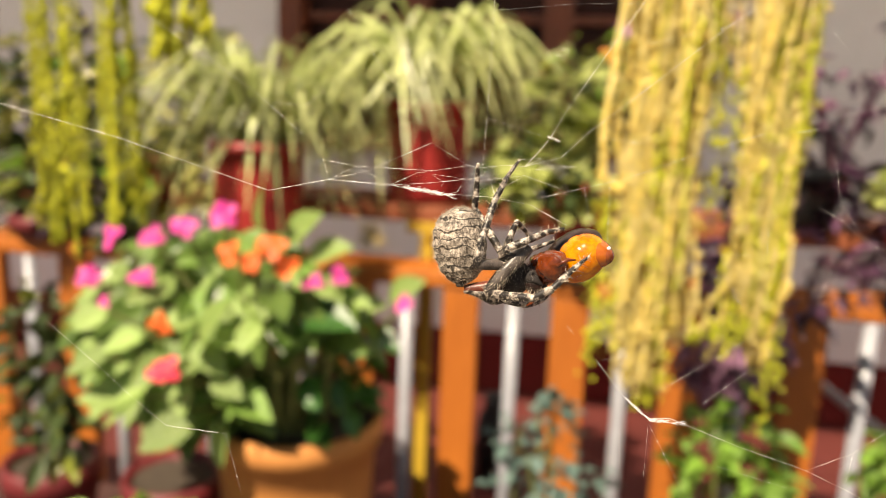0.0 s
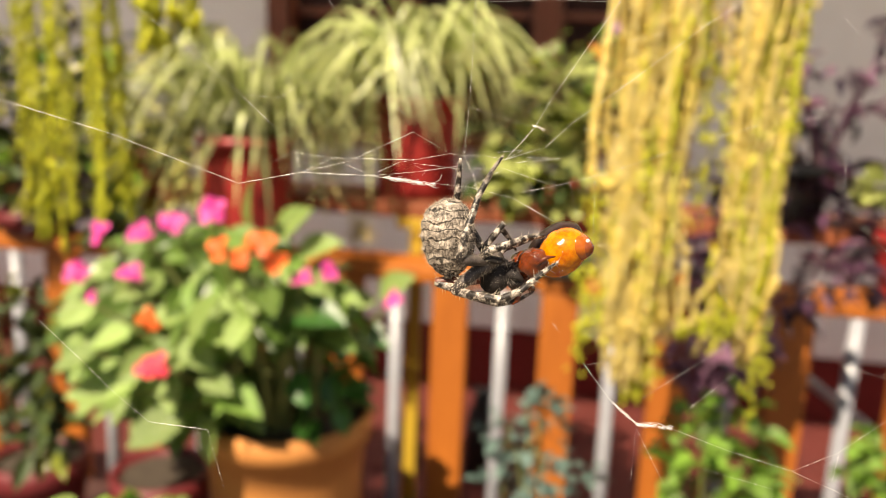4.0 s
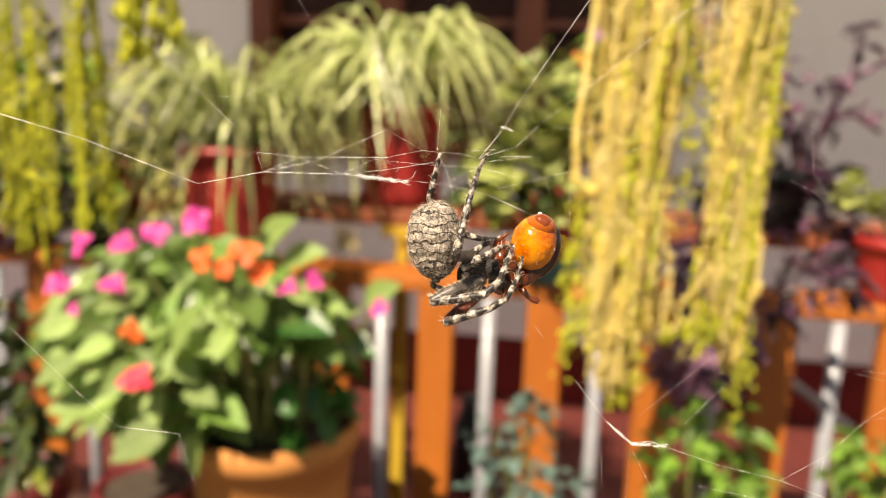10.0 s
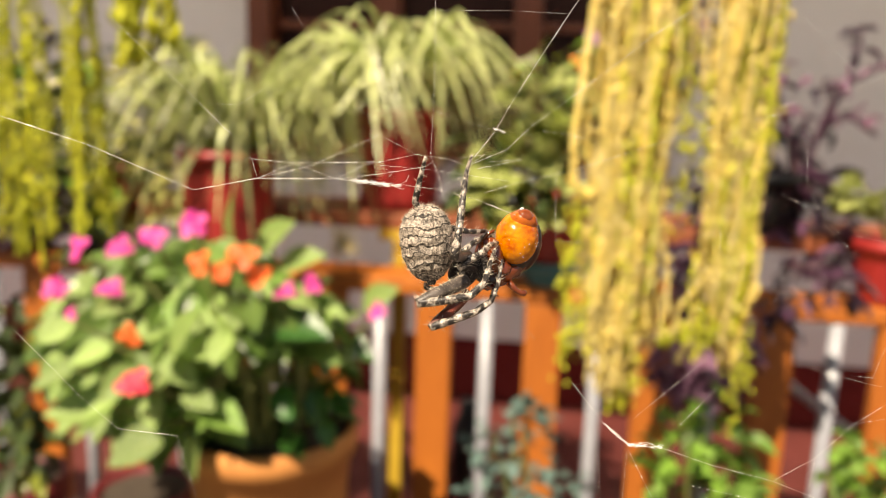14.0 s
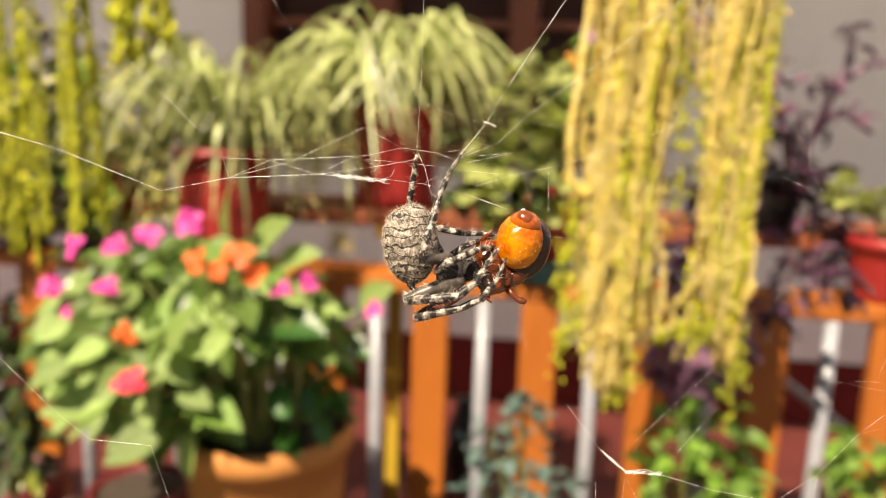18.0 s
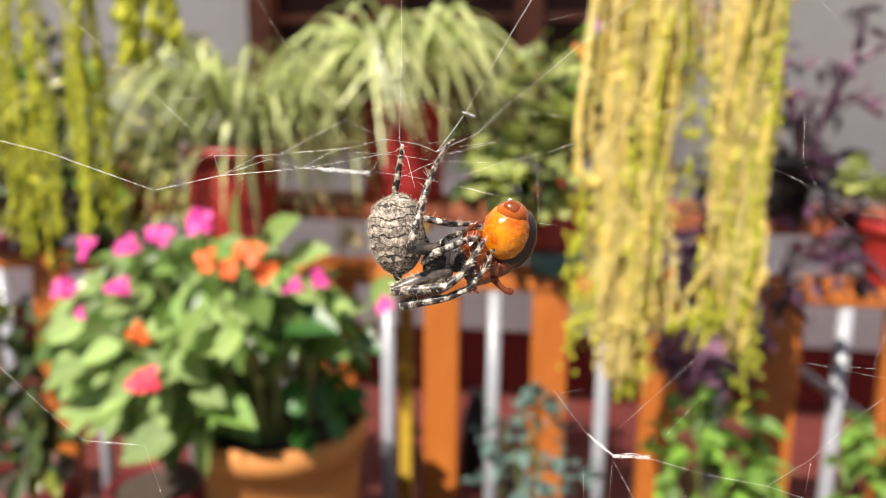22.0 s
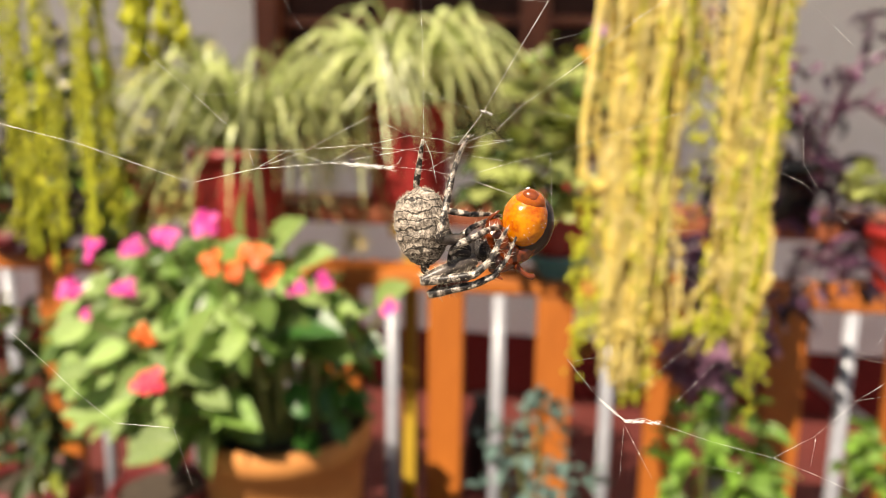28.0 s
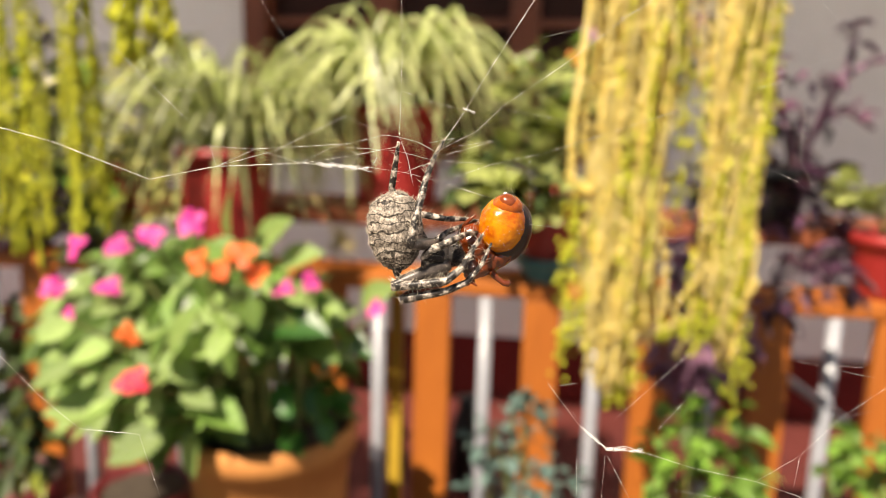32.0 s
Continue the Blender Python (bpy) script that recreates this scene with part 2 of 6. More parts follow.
# ---- pots ----
def pot(name, place, top, height, mat, label, rim=0.025, foot=0.72, kind="plant pot"):
    """place: the middle of the foot."""
    ob = thing(name, place, label, kind)
    r, f = top / 2, top / 2 * foot
    body = [(f - 0.004, 0.0), (f, 0.004)]
    for k in range(1, 7):
        body.append((f + (r * 0.94 - f) * k / 6, (height - rim) * k / 6))
    body += [(r, height - rim), (r + 0.002, height - rim * 0.5), (r, height), (r - 0.008, height), (r - 0.010, height - 0.018), (0.01, height - 0.020)]
    part("body", lathe_bm(body, 44), mat, ob, smooth=True)
    bm = bmesh.new()
    bmesh.ops.create_circle(bm, cap_ends=True, segments=36, radius=r - 0.011)
    bmesh.ops.subdivide_edges(bm, edges=bm.edges[:], cuts=2, use_grid_fill=True)
    for v in bm.verts:
        v.co.z = height - 0.012 + 0.005 * noise.noise(v.co * 40)
    part("soil", bm, M_SOIL, ob)
    return ob


def leaf_mesh(name, mat, length=1.0, width=0.4, bend=0.15, cup=0.12, rows=7, wave=0.0, tip=1.0):
    """A pointed leaf along +x from the stalk, unit sized by default."""
    bm = bmesh.new()
    grid = []
    for i in range(rows + 1):
        s = i / rows
        w = width * 0.5 * math.sin(math.pi * min(1.0, s ** 0.75 * 0.97 + 0.02)) ** (0.85 * tip)
        z = bend * (s - 1.3 * s * s)
        line = []
        for j in (-1, -0.5, 0, 0.5, 1):
            line.append(bm.verts.new((s * length, j * w, length * (z + cup * abs(j) * w / max(width, 1e-6) * 2 + wave * math.sin(s * 19 + j * 3) * abs(j)))))
        grid.append(line)
    for a, b in zip(grid, grid[1:]):
        for j in range(4):
            bm.faces.new((a[j], a[j + 1], b[j + 1], b[j]))
    return mesh_of(name, bm, mat, True)


def toward(place, way, size, roll=0.0):
    """A pose with +x along way and +z as near up as can be."""
    x = Vector(way).normalized()
    z = Vector((0, 0, 1)) if abs(x.z) < 0.95 else Vector((0, -1, 0))
    y = z.cross(x).normalized()
    z = x.cross(y)
    m = Matrix((x, y, z)).transposed().to_4x4()
    return Matrix.Translation(place) @ m @ pose(0, 0, 0, roll) @ Matrix.Diagonal((size, size, size, 1))


def hang(name, mesh, parent, m):
    ob = new(name, mesh)
    ob.parent = parent
    ob.matrix_basis = m
    return ob


M_LEAF = material("impatiens_leaf", (0.23, 0.36, 0.08), (0.09, 0.19, 0.033), 0.36, 14, translucent=0.3, vary=0.4, bump=0.3, coat=0.02)
M_LEAF_PALE = material("pale_leaf", (0.37, 0.48, 0.16), (0.18, 0.31, 0.065), 0.36, 14, translucent=0.3, vary=0.34, bump=0.3, coat=0.02)
M_STEM = material("green_stem", (0.20, 0.22, 0.07), (0.13, 0.15, 0.05), 0.5, 30)
M_PINK = material("magenta_petal", (0.86, 0.08, 0.42), (0.74, 0.04, 0.32), 0.5, 20, translucent=0.3, vary=0.1)
M_ORANGE_PETAL = material("orange_petal", (0.92, 0.19, 0.03), (0.85, 0.12, 0.03), 0.5, 20, translucent=0.3, vary=0.1)
M_CORAL = material("coral_petal", (0.90, 0.05, 0.07), (0.85, 0.03, 0.12), 0.5, 20, translucent=0.3)

leaf_a = leaf_mesh("leaf", M_LEAF, 1, 0.60, 0.2, 0.12)
leaf_b = leaf_mesh("leaf", M_LEAF_PALE, 1, 0.64, 0.1, 0.10)
leaf_c = leaf_mesh("leaf", M_LEAF, 1, 0.50, 0.35, 0.2)


def flower_mesh(mat):
    """Five rounded, slightly ruffled petals facing +z, one unit across."""
    bm = bmesh.new()
    for k in range(5):
        a = k * math.tau / 5
        rows = []
        for i in range(5):
            s = i / 4
            w = (0.24 + 0.03 * (k % 2)) * math.sin(math.pi * (0.12 + 0.80 * s)) ** 0.7 * (0.35 + 0.75 * s)
            long = (0.50, 0.40, 0.47, 0.36, 0.45)[k]
            lift = (0.10, -0.12, 0.04, 0.22, -0.05)[k] * s
            rows.append([Vector((0.03 + long * s, j * w, lift + 0.05 * s - 0.10 * s * s + 0.006 * k + 0.04 * abs(j) * s)) for j in (-1, 0, 1)])
        vs = [[bm.verts.new(Matrix.Rotation(a, 3, "Z") @ v) for v in r] for r in rows]
        for r, q in zip(vs, vs[1:]):
            for j in range(2):
                bm.faces.new((r[j], r[j + 1], q[j + 1], q[j]))
    return mesh_of("flower", bm, mat, True)


# ---- impatiens in the terracotta pot ----
rnd = random.Random(4)
IMP = Vector((-0.2442, 1.06, 0.7813))
IMP_POT_TOP = IMP.z
terracotta = pot("terracotta_pot", (IMP.x - 0.006, IMP.y, 0.44), 0.26, IMP_POT_TOP - 0.44, M_TERRACOTTA, "orange terracotta pot with a thick rolled rim", 0.04, 0.74)
imp = thing("impatiens", (IMP.x, IMP.y, IMP_POT_TOP - 0.024), "bushy impatiens with pink, orange and coral flowers", "flowering plant")
CROWN = Vector((-0.341, 1.08, 0.9174)) - imp.location


def impatiens_stem(tip):
    tip = Vector(tip)
    base = Vector((tip.x * 0.15 + rnd.uniform(-0.03, 0.03), tip.y * 0.15 + rnd.uniform(-0.03, 0.03), 0))
    mid = base.lerp(tip, 0.5) + Vector((0, 0, 0.02))
    part("stem", tube(bmesh.new(), [base, mid, tip], [0.005, 0.004, 0.002], 6), M_STEM, imp)


def lean(p):
    """The outer half of the crown leans over the pot's rim, towards the light; its lower part stays back in the shade."""
    side = min(1.0, max(0.0, (p.x - CROWN.x - 0.03) / 0.06))
    lift = min(1.0, max(-0.5, (p.z - CROWN.z + 0.01) / 0.09))
    return p + Vector((0, -0.13 * side * lift, 0))


def sunward(p, way, size):
    """A leaf that turns its face to the light."""
    z = (SUN_WAY + Vector((0, -0.35, 0)) + Vector((rnd.gauss(0, .25), rnd.gauss(0, .25), rnd.gauss(0, .25)))).normalized()
    y = z.cross(Vector(way)).normalized()
    m = Matrix((y.cross(z), y, z)).transposed().to_4x4()
    return Matrix.Translation(p) @ m @ Matrix.Diagonal((size, size, size, 1))


# darker copy of the leaf green: shade put into the colour
M_LEAF_SHADE = material("shade_green_leaf", (0.055, 0.17, 0.028), (0.025, 0.09, 0.016), 0.32, 14, translucent=0.22, vary=0.4, bump=0.1)
leaf_shade = leaf_mesh("leaf", M_LEAF_SHADE, 1, 0.66, 0.2, 0.12)
count = 0
thicket = bmesh.new()      # the leaves past the three hundred that can be told apart
while count < 440:
    p = Vector((rnd.gauss(0, 1), rnd.gauss(0, 1), rnd.gauss(0, 1))).normalized() * rnd.uniform(0.5, 1.0) ** 0.5
    p = CROWN + Vector((p.x * 0.215, p.y * 0.115 - 0.03, p.z * 0.15))
    if p.z < -0.07 and Vector((p.x, p.y)).length < 0.16:
        continue
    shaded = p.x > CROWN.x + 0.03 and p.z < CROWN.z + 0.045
    if shaded and rnd.random() < (0.8 if p.x > CROWN.x + 0.11 else 0.66):
        continue
    out = (p - CROWN * 0.6).normalized()
    way = Vector((out.x + rnd.uniform(-0.6, 0.6), out.y - 0.3 + rnd.uniform(-0.5, 0.5), out.z * 0.12 - 0.34 + rnd.uniform(-0.35, 0.3)))
    size = rnd.uniform(0.044, 0.080)
    p = lean(p)
    # colour follows the light: darker copies in the shaded part, paler outside it
    mesh = rnd.choice((leaf_shade, leaf_shade, leaf_a, leaf_c)) if shaded else rnd.choice((leaf_a, leaf_b, leaf_b, leaf_b, leaf_c))
    m = toward(p, way, size, math.copysign(1, way.x) * (rnd.uniform(-60, 10) if shaded else rnd.uniform(-25, 60)))
    if not shaded and rnd.random() < 0.5:
        m = sunward(p, way, size)
    if count < 300:
        hang("leaf", mesh, imp, m)
    else:
        old = len(thicket.verts)
        thicket.from_mesh(mesh)
        thicket.verts.ensure_lookup_table()
        bmesh.ops.transform(thicket, matrix=m, verts=thicket.verts[old:])
    count += 1
    if count % 9 == 0:
        impatiens_stem(p)
tagged(part("leaves", thicket, M_LEAF, imp, smooth=True), kind="stuff")
for x, y, z, mat, size in (
    (-0.4847, 0.97, 1.058, M_PINK, .042), (-0.4251, 0.96, 1.062, M_PINK, .042), (-0.3812, 0.96, 1.079, M_PINK, .044), (-0.3048, 0.895, 1.108, M_PINK, .044),
    (-0.5131, 0.96, 1.005, M_PINK, .041), (-0.4275, 0.93, 1.014, M_PINK, .040), (-0.5028, 0.96, 0.9638, M_PINK, .040), (-0.184, 0.855, 1.036, M_PINK, .034),
    (-0.1559, 0.875, 1.042, M_PINK, .032), (-0.07906, 0.915, 0.9982, M_PINK, .030), (-0.2799, 0.845, 1.07, M_ORANGE_PETAL, .042), (-0.2288, 0.835, 1.082, M_ORANGE_PETAL, .046),
    (-0.2122, 0.845, 1.057, M_ORANGE_PETAL, .042), (-0.2564, 0.845, 1.06, M_ORANGE_PETAL, .032), (-0.394, 0.91, 0.9588, M_ORANGE_PETAL, .040), (-0.368, 0.85, 0.9167, M_CORAL, .048)):
    size *= 0.88
    p = Vector((x, y, z)) - imp.location
    fl = new("flower", flower_mesh(mat))
    fl.parent = imp
    up = Vector((rnd.uniform(-0.5, 0.5), -1.0, rnd.uniform(0.2, 1.3)))
    fl.matrix_basis = Matrix.Translation(p) @ up.to_track_quat("Z", "Y").to_matrix().to_4x4() @ Matrix.Rotation(rnd.uniform(0, 6), 4, "Z") @ Matrix.Diagonal((size, size, size, 1))
    impatiens_stem(p + Vector((0, 0.004, -0.002)))
# low leaves that hang over the pot's rim, most in the shade-dark green
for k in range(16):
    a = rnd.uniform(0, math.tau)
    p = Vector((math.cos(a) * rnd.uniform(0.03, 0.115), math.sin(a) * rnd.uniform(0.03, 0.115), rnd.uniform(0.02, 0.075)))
    hang("leaf", rnd.choice((leaf_shade, leaf_shade, leaf_c)), imp, toward(p, (math.cos(a), math.sin(a) - 0.3, rnd.uniform(-0.3, 0.15)), rnd.uniform(0.045, 0.07), rnd.uniform(-40, 40)))
    if k % 3 == 0:
        impatiens_stem(p)
# large leaves that stand out of the crown
for x, y, z, wx, wz, size, roll in (
    (-0.2624, 0.92, 1.09, 0.1, 1.0, .07, 80), (-0.238, 0.95, 1.067, 0.7, 0.6, .075, 60), (-0.2123, 0.95, 1.045, 1.0, 0.35, .075, 40),
    (-0.418, 0.9, 0.8662, -1.0, -0.05, .082, -40), (-0.3422, 0.88, 0.8427, -0.8, -0.45, .080, -42), (-0.3150, 0.92, 0.868, 0.8, -0.3, .085, 30),
    (-0.3394, 0.9, 0.9261, 0.5, 0.8, .105, 60), (-0.324, 0.93, 0.8127, 0.1, -0.6, .06, 50), (-0.1002, 0.95, 0.9949, 0.7, 0.5, .065, 60)):
    hang("leaf", leaf_b if size != .085 else leaf_a, imp, toward(Vector((x, y, z)) - imp.location, (wx, -0.35, wz), size * 0.97, roll))

# broad leaves on its lit side, and shade-coloured ones low over the rim
for x, y, z, wx, wz, size in (
    (-0.360, 0.96, 0.964, -0.3, 0.6, 0.08), (-0.323, 0.96, 0.938, 0.2, 0.8, 0.1), (-0.385, 0.96, 0.904, -0.6, 0.2, 0.08), (-0.269, 0.96, 0.948, 0.4, 0.7, 0.08), (-0.476, 0.96, 0.925, -0.9, 0.2, 0.07), (-0.260, 0.96, 1.003, 0.2, 0.7, 0.07),
    (-0.337, 0.95, 0.869, 0.6, -0.2, 0.09), (-0.314, 0.95, 0.841, 0.8, -0.3, 0.1), (-0.338, 0.95, 0.811, 0.2, -0.7, 0.06), (-0.452, 0.88, 0.922, -0.9, -0.1, 0.07), (-0.405, 0.88, 0.871, -0.6, -0.3, 0.08)):
    impatiens_stem(Vector((x, y, z)) - imp.location)
    hang("leaf", leaf_b if rnd.random() < 0.65 else leaf_a, imp, toward(Vector((x, y, z)) - imp.location, (wx, -0.30, wz * 0.35 - 0.38), size * 0.8, math.copysign(rnd.uniform(5, 35), wx)))
for x, z, wx, size in (
    (-0.414, 0.948, -0.9, 0.055), (-0.384, 0.920, -0.4, 0.06), (-0.347, 0.937, 0.6, 0.06), (-0.318, 0.953, 0.8, 0.055), (-0.407, 0.882, -0.8, 0.065), (-0.363, 0.884, 0.2, 0.055),
    (-0.324, 0.893, 0.8, 0.055), (-0.357, 0.846, -0.5, 0.06), (-0.427, 0.918, -0.9, 0.055), (-0.335, 0.924, -0.3, 0.06), (-0.459, 0.976, -0.8, 0.05), (-0.447, 0.932, -0.7, 0.05)):
    p = Vector((x, 0.90, z)) - imp.location
    hang("leaf", leaf_b, imp, sunward(p, (wx, -0.25, -0.45), size))
    impatiens_stem(p)
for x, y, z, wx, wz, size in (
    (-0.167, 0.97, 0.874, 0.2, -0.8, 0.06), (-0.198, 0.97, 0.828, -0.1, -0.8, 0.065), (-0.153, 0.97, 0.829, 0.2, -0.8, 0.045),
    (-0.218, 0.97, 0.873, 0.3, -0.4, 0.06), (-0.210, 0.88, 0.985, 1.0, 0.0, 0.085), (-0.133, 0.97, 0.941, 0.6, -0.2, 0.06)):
    hang("leaf", leaf_shade, imp, toward(Vector((x, y, z)) - imp.location, (wx, -0.35, wz), size, rnd.uniform(30, 60)))

# ---- spider plants ----
M_STRIPE = material("variegated_strap_leaf", (0.76, 0.75, 0.40), (0.23, 0.32, 0.065), 0.35, 5, translucent=0.3, vary=0.5, bump=0.05, stretch=(0.5, 45, 0.5))


def strap_mesh(reach, rise, drop, width):
    """A long arching leaf in the xz plane."""
    bm = bmesh.new()
    prev = None
    for i in range(15):
        s = i / 14
        x = reach * (s ** 0.9)
        z = rise * math.sin(min(1.0, s * 1.35) * math.pi / 2) - (drop + rise) * max(0.0, s - 0.38) ** 1.9 / 0.62 ** 1.9
        w = 0.57 * width * (0.55 + 0.45 * math.sin(math.pi * min(1, s + 0.25))) * (1 - s ** 6) + 0.0006
        row = [bm.verts.new((x, -w, z + w * 0.4)), bm.verts.new((x, 0, z)), bm.verts.new((x, w, z + w * 0.4))]
        if prev:
            for j in range(2):
                bm.faces.new((prev[j], prev[j + 1], row[j + 1], row[j]))
        prev = row
    return mesh_of("leaf", bm, M_STRIPE, True)


straps = [strap_mesh(r, h, d, w) for r, h, d, w in (
    (0.30, 0.16, 0.04, .009), (0.26, 0.18, 0.00, .010), (0.27, 0.13, 0.09, .010), (0.18, 0.11, 0.19, .011),
    (0.32, 0.15, 0.02, .009), (0.13, 0.21, -0.12, .009), (0.28, 0.11, 0.14, .009), (0.20, 0.16, 0.06, .010))]


def spider_plant(place, leaves, size, seed, label, squash=1.0, bare=4):
    r = random.Random(seed)
    ob = thing("spider_plant", place, label, "potted plant", "spider plants")
    for k in range(leaves):
        a = k * 2.39996 + r.uniform(-0.3, 0.3)
        s = size * r.uniform(0.75, 1.15)
        dip, front = r.uniform(-24, 16), math.sin(a) < -0.1 and bare > 5
        if front and k % (2 if bare < 9 else 4):
            continue
        m = pose(0.012 * math.cos(a), 0.012 * math.sin(a), 0, r.uniform(-25, 25), dip * 0.5 if front else dip, math.degrees(a)) @ Matrix.Diagonal((s, s * r.uniform(0.6, 1.7), s, 1))
        i = r.randrange(len(straps))
        if i in (2, 3, 6) and math.sin(a) < -0.2 and k % bare:
            i = (0, 1, 7)[k % 3]
        hang("leaf", straps[i], ob, Matrix.Diagonal((1, squash, 1, 1)) @ m)
    return ob


P1 = Vector((-0.09929, 1.68, 1.261))
pot("red_pot", (P1.x, P1.y, SHELF_Z), 0.205, P1.z - SHELF_Z, M_RED_POT, "red plastic pot holding a spider plant on the board", foot=0.86)
big = spider_plant((P1.x, P1.y, P1.z - 0.02), 300, 1.12, 3, "large spider plant with arching cream-striped leaves", bare=6)
for k in range(34):      # leaves that droop on its shaded side
    s = rnd.uniform(0.95, 1.3)
    hang("leaf", straps[(6, 2, 3)[k % 3]], big, pose(0, 0, 0, rnd.uniform(-30, 30), rnd.uniform(-10, 10), rnd.uniform(165, 245)) @ Matrix.Diagonal((s, s, s, 1)))
P2 = Vector((-0.4391, 1.52, 1.165))
pot("red_pot", (P2.x, P2.y, RAIL_Z), 0.195, P2.z - RAIL_Z, M_RED_POT, "red plastic pot holding a spider plant on the railing", foot=0.88)
small = spider_plant((P2.x, P2.y, P2.z - 0.02), 210, 1.08, 8, "spider plant with arching cream-striped leaves", bare=9)
for angle, s, wide, i in ((-112, 0.85, 2.2, 3), (-84, 0.70, 1.9, 3), (-62, 0.95, 1.9, 3), (-140, 1.0, 2.1, 3), (-48, 1.05, 1.8, 6), (-165, 1.0, 1.9, 2), (-20, 0.95, 1.8, 2), (-128, 1.0, 1.7, 7), (-70, 0.95, 1.7, 7)):      # broad leaves that fall over its rim
    hang("leaf", straps[i], small, pose(0, 0, 0.012, 0, -6, angle) @ Matrix.Diagonal((s, s * wide, s, 1)))

# ---- hanging yellow tassels ----
M_TASSEL = material("yellow_tassel", (0.88, 0.79, 0.40), (0.84, 0.68, 0.14), 0.7, 60, translucent=0.4, vary=0.12, bump=0.3, stretch=(1, 1, 0.4))
M_TASSEL_GREEN = material("green_tassel", (0.72, 0.70, 0.06), (0.46, 0.51, 0.045), 0.7, 40, translucent=0.36, vary=0.25, bump=0.3)


def bud(bm, c, q, h):
    """A tiny eight-faced bloom."""
    v = [bm.verts.new(c + Vector(d)) for d in ((q, 0, 0), (0, q, 0), (-q, 0, 0), (0, -q, 0), (0, 0, h), (0, 0, -h))]
    for k in range(4):
        bm.faces.new((v[k], v[(k + 1) % 4], v[4]))
        bm.faces.new((v[(k + 1) % 4], v[k], v[5]))


def tassel_strand(parent, x, y, top, bottom, radius, mat, seed, sway=0.012, bead=1.0, gather=0.0):
    """A drooping string: a core, and small blooms clustered along it."""
    r = random.Random(seed)
    bm = bmesh.new()
    n = max(8, int((top - bottom) / 0.012))
    ph, a, bow = r.uniform(0, 6), r.uniform(0.2, 0.8) * sway, r.uniform(-0.007, 0.007)
    line = []
    for i in range(n):
        s = i / (n - 1)
        spread = 1.0 if s >= gather else 0.12 + 0.88 * (s / gather) ** 2
        w = noise.noise_vector(Vector((x * 9, seed * 3.7, (top - bottom) * s * 11))) * sway * 0.55
        line.append(Vector((x * spread + a * math.sin(ph + s * 5) + bow * s * s + w.x, y + a * math.cos(ph + s * 4) + w.y, top + (bottom - top) * s)))
    tube(bm, line, radius * (0.45 if bead <= 1 else 0.4), 6)
    steps = int((top - bottom) / (0.0065 if bead <= 1 else 0.0036))
    for i in range(steps):
        f = (i + r.random()) / steps * (n - 1)
        if f < gather * 0.75 * (n - 1):
            continue
        j = min(int(f), n - 2)
        p = line[j].lerp(line[j + 1], f - j)
        clump = 1.0 + 0.8 * noise.noise(Vector((p.x * 50, seed, p.z * 45)))
        q = radius * r.uniform(0.4, 0.75) * bead * clump
        bud(bm, p + Vector((r.gauss(0, radius * 0.7), r.gauss(0, radius * 0.7), 0)) * bead * clump, q, q * r.uniform(1.0, 2.6))
    return part("strand", bm, mat, parent, smooth=True)


def tassel(x0, x1, y, z_ends, strands, radius, mat, seed, label, top=1.85, bead=1.0, gather=0.0):
    r = random.Random(seed)
    ob = thing("flower_tassel", ((x0 + x1) / 2, y, top), label, "hanging plant", "hanging tassels")
    for k in range(strands):
        f = (k + 0.5) / strands
        x = (x0 + (x1 - x0) * f) - (x0 + x1) / 2 + r.uniform(-0.014, 0.014)
        zi = f * (len(z_ends) - 1)
        i = min(int(zi), len(z_ends) - 2)
        zb = z_ends[i] + (z_ends[i + 1] - z_ends[i]) * (zi - i) + r.uniform(-0.03, 0.055) * (1.0 if mat == M_TASSEL else 0.5)
        tassel_strand(ob, x, r.uniform(-0.022, 0.022), 0.0, zb - top, radius * r.uniform(0.8, 1.2), M_TASSEL_GREEN if r.random() < 0.13 else mat, seed * 100 + k, 0.024 if mat == M_TASSEL else 0.014, bead, gather)
    return ob


tassel(0.206, 0.272, .95, (0.965, 0.922, 0.904, 0.955, 1.02), 135, 0.0040, M_TASSEL, 1, "thick bunch of yellow drooping flower tassels", gather=0.36)
tassel(0.266, 0.310, .96, (1.10, 1.20, 1.28, 1.24), 16, 0.0036, M_TASSEL, 6, "sparse shorter strings beside a bunch of yellow tassels", gather=0.36)
tassel(0.350, 0.398, .95, (1.13, 1.04, 0.945, 0.985), 84, 0.0040, M_TASSEL, 2, "narrow bunch of yellow drooping flower tassels", gather=0.36)
tassel(-0.622, -0.566, 1.05, (1.054, 1.012, 1.045), 8, 0.0040, M_TASSEL_GREEN, 3, "thin yellow-green drooping stem clusters", bead=1.2, gather=0.46)
tassel(-0.522, -0.489, 1.05, (1.073, 1.053, 1.073), 7, 0.0043, M_TASSEL_GREEN, 4, "thin yellow-green drooping stem clusters", bead=1.2, gather=0.46)
tassel(-0.459, -0.399, 1.05, (1.343, 1.304, 1.351), 9, 0.0057, M_TASSEL_GREEN, 5, "short yellow-green drooping stem cluster", bead=1.5, gather=0.8)
ends = random.Random(77)


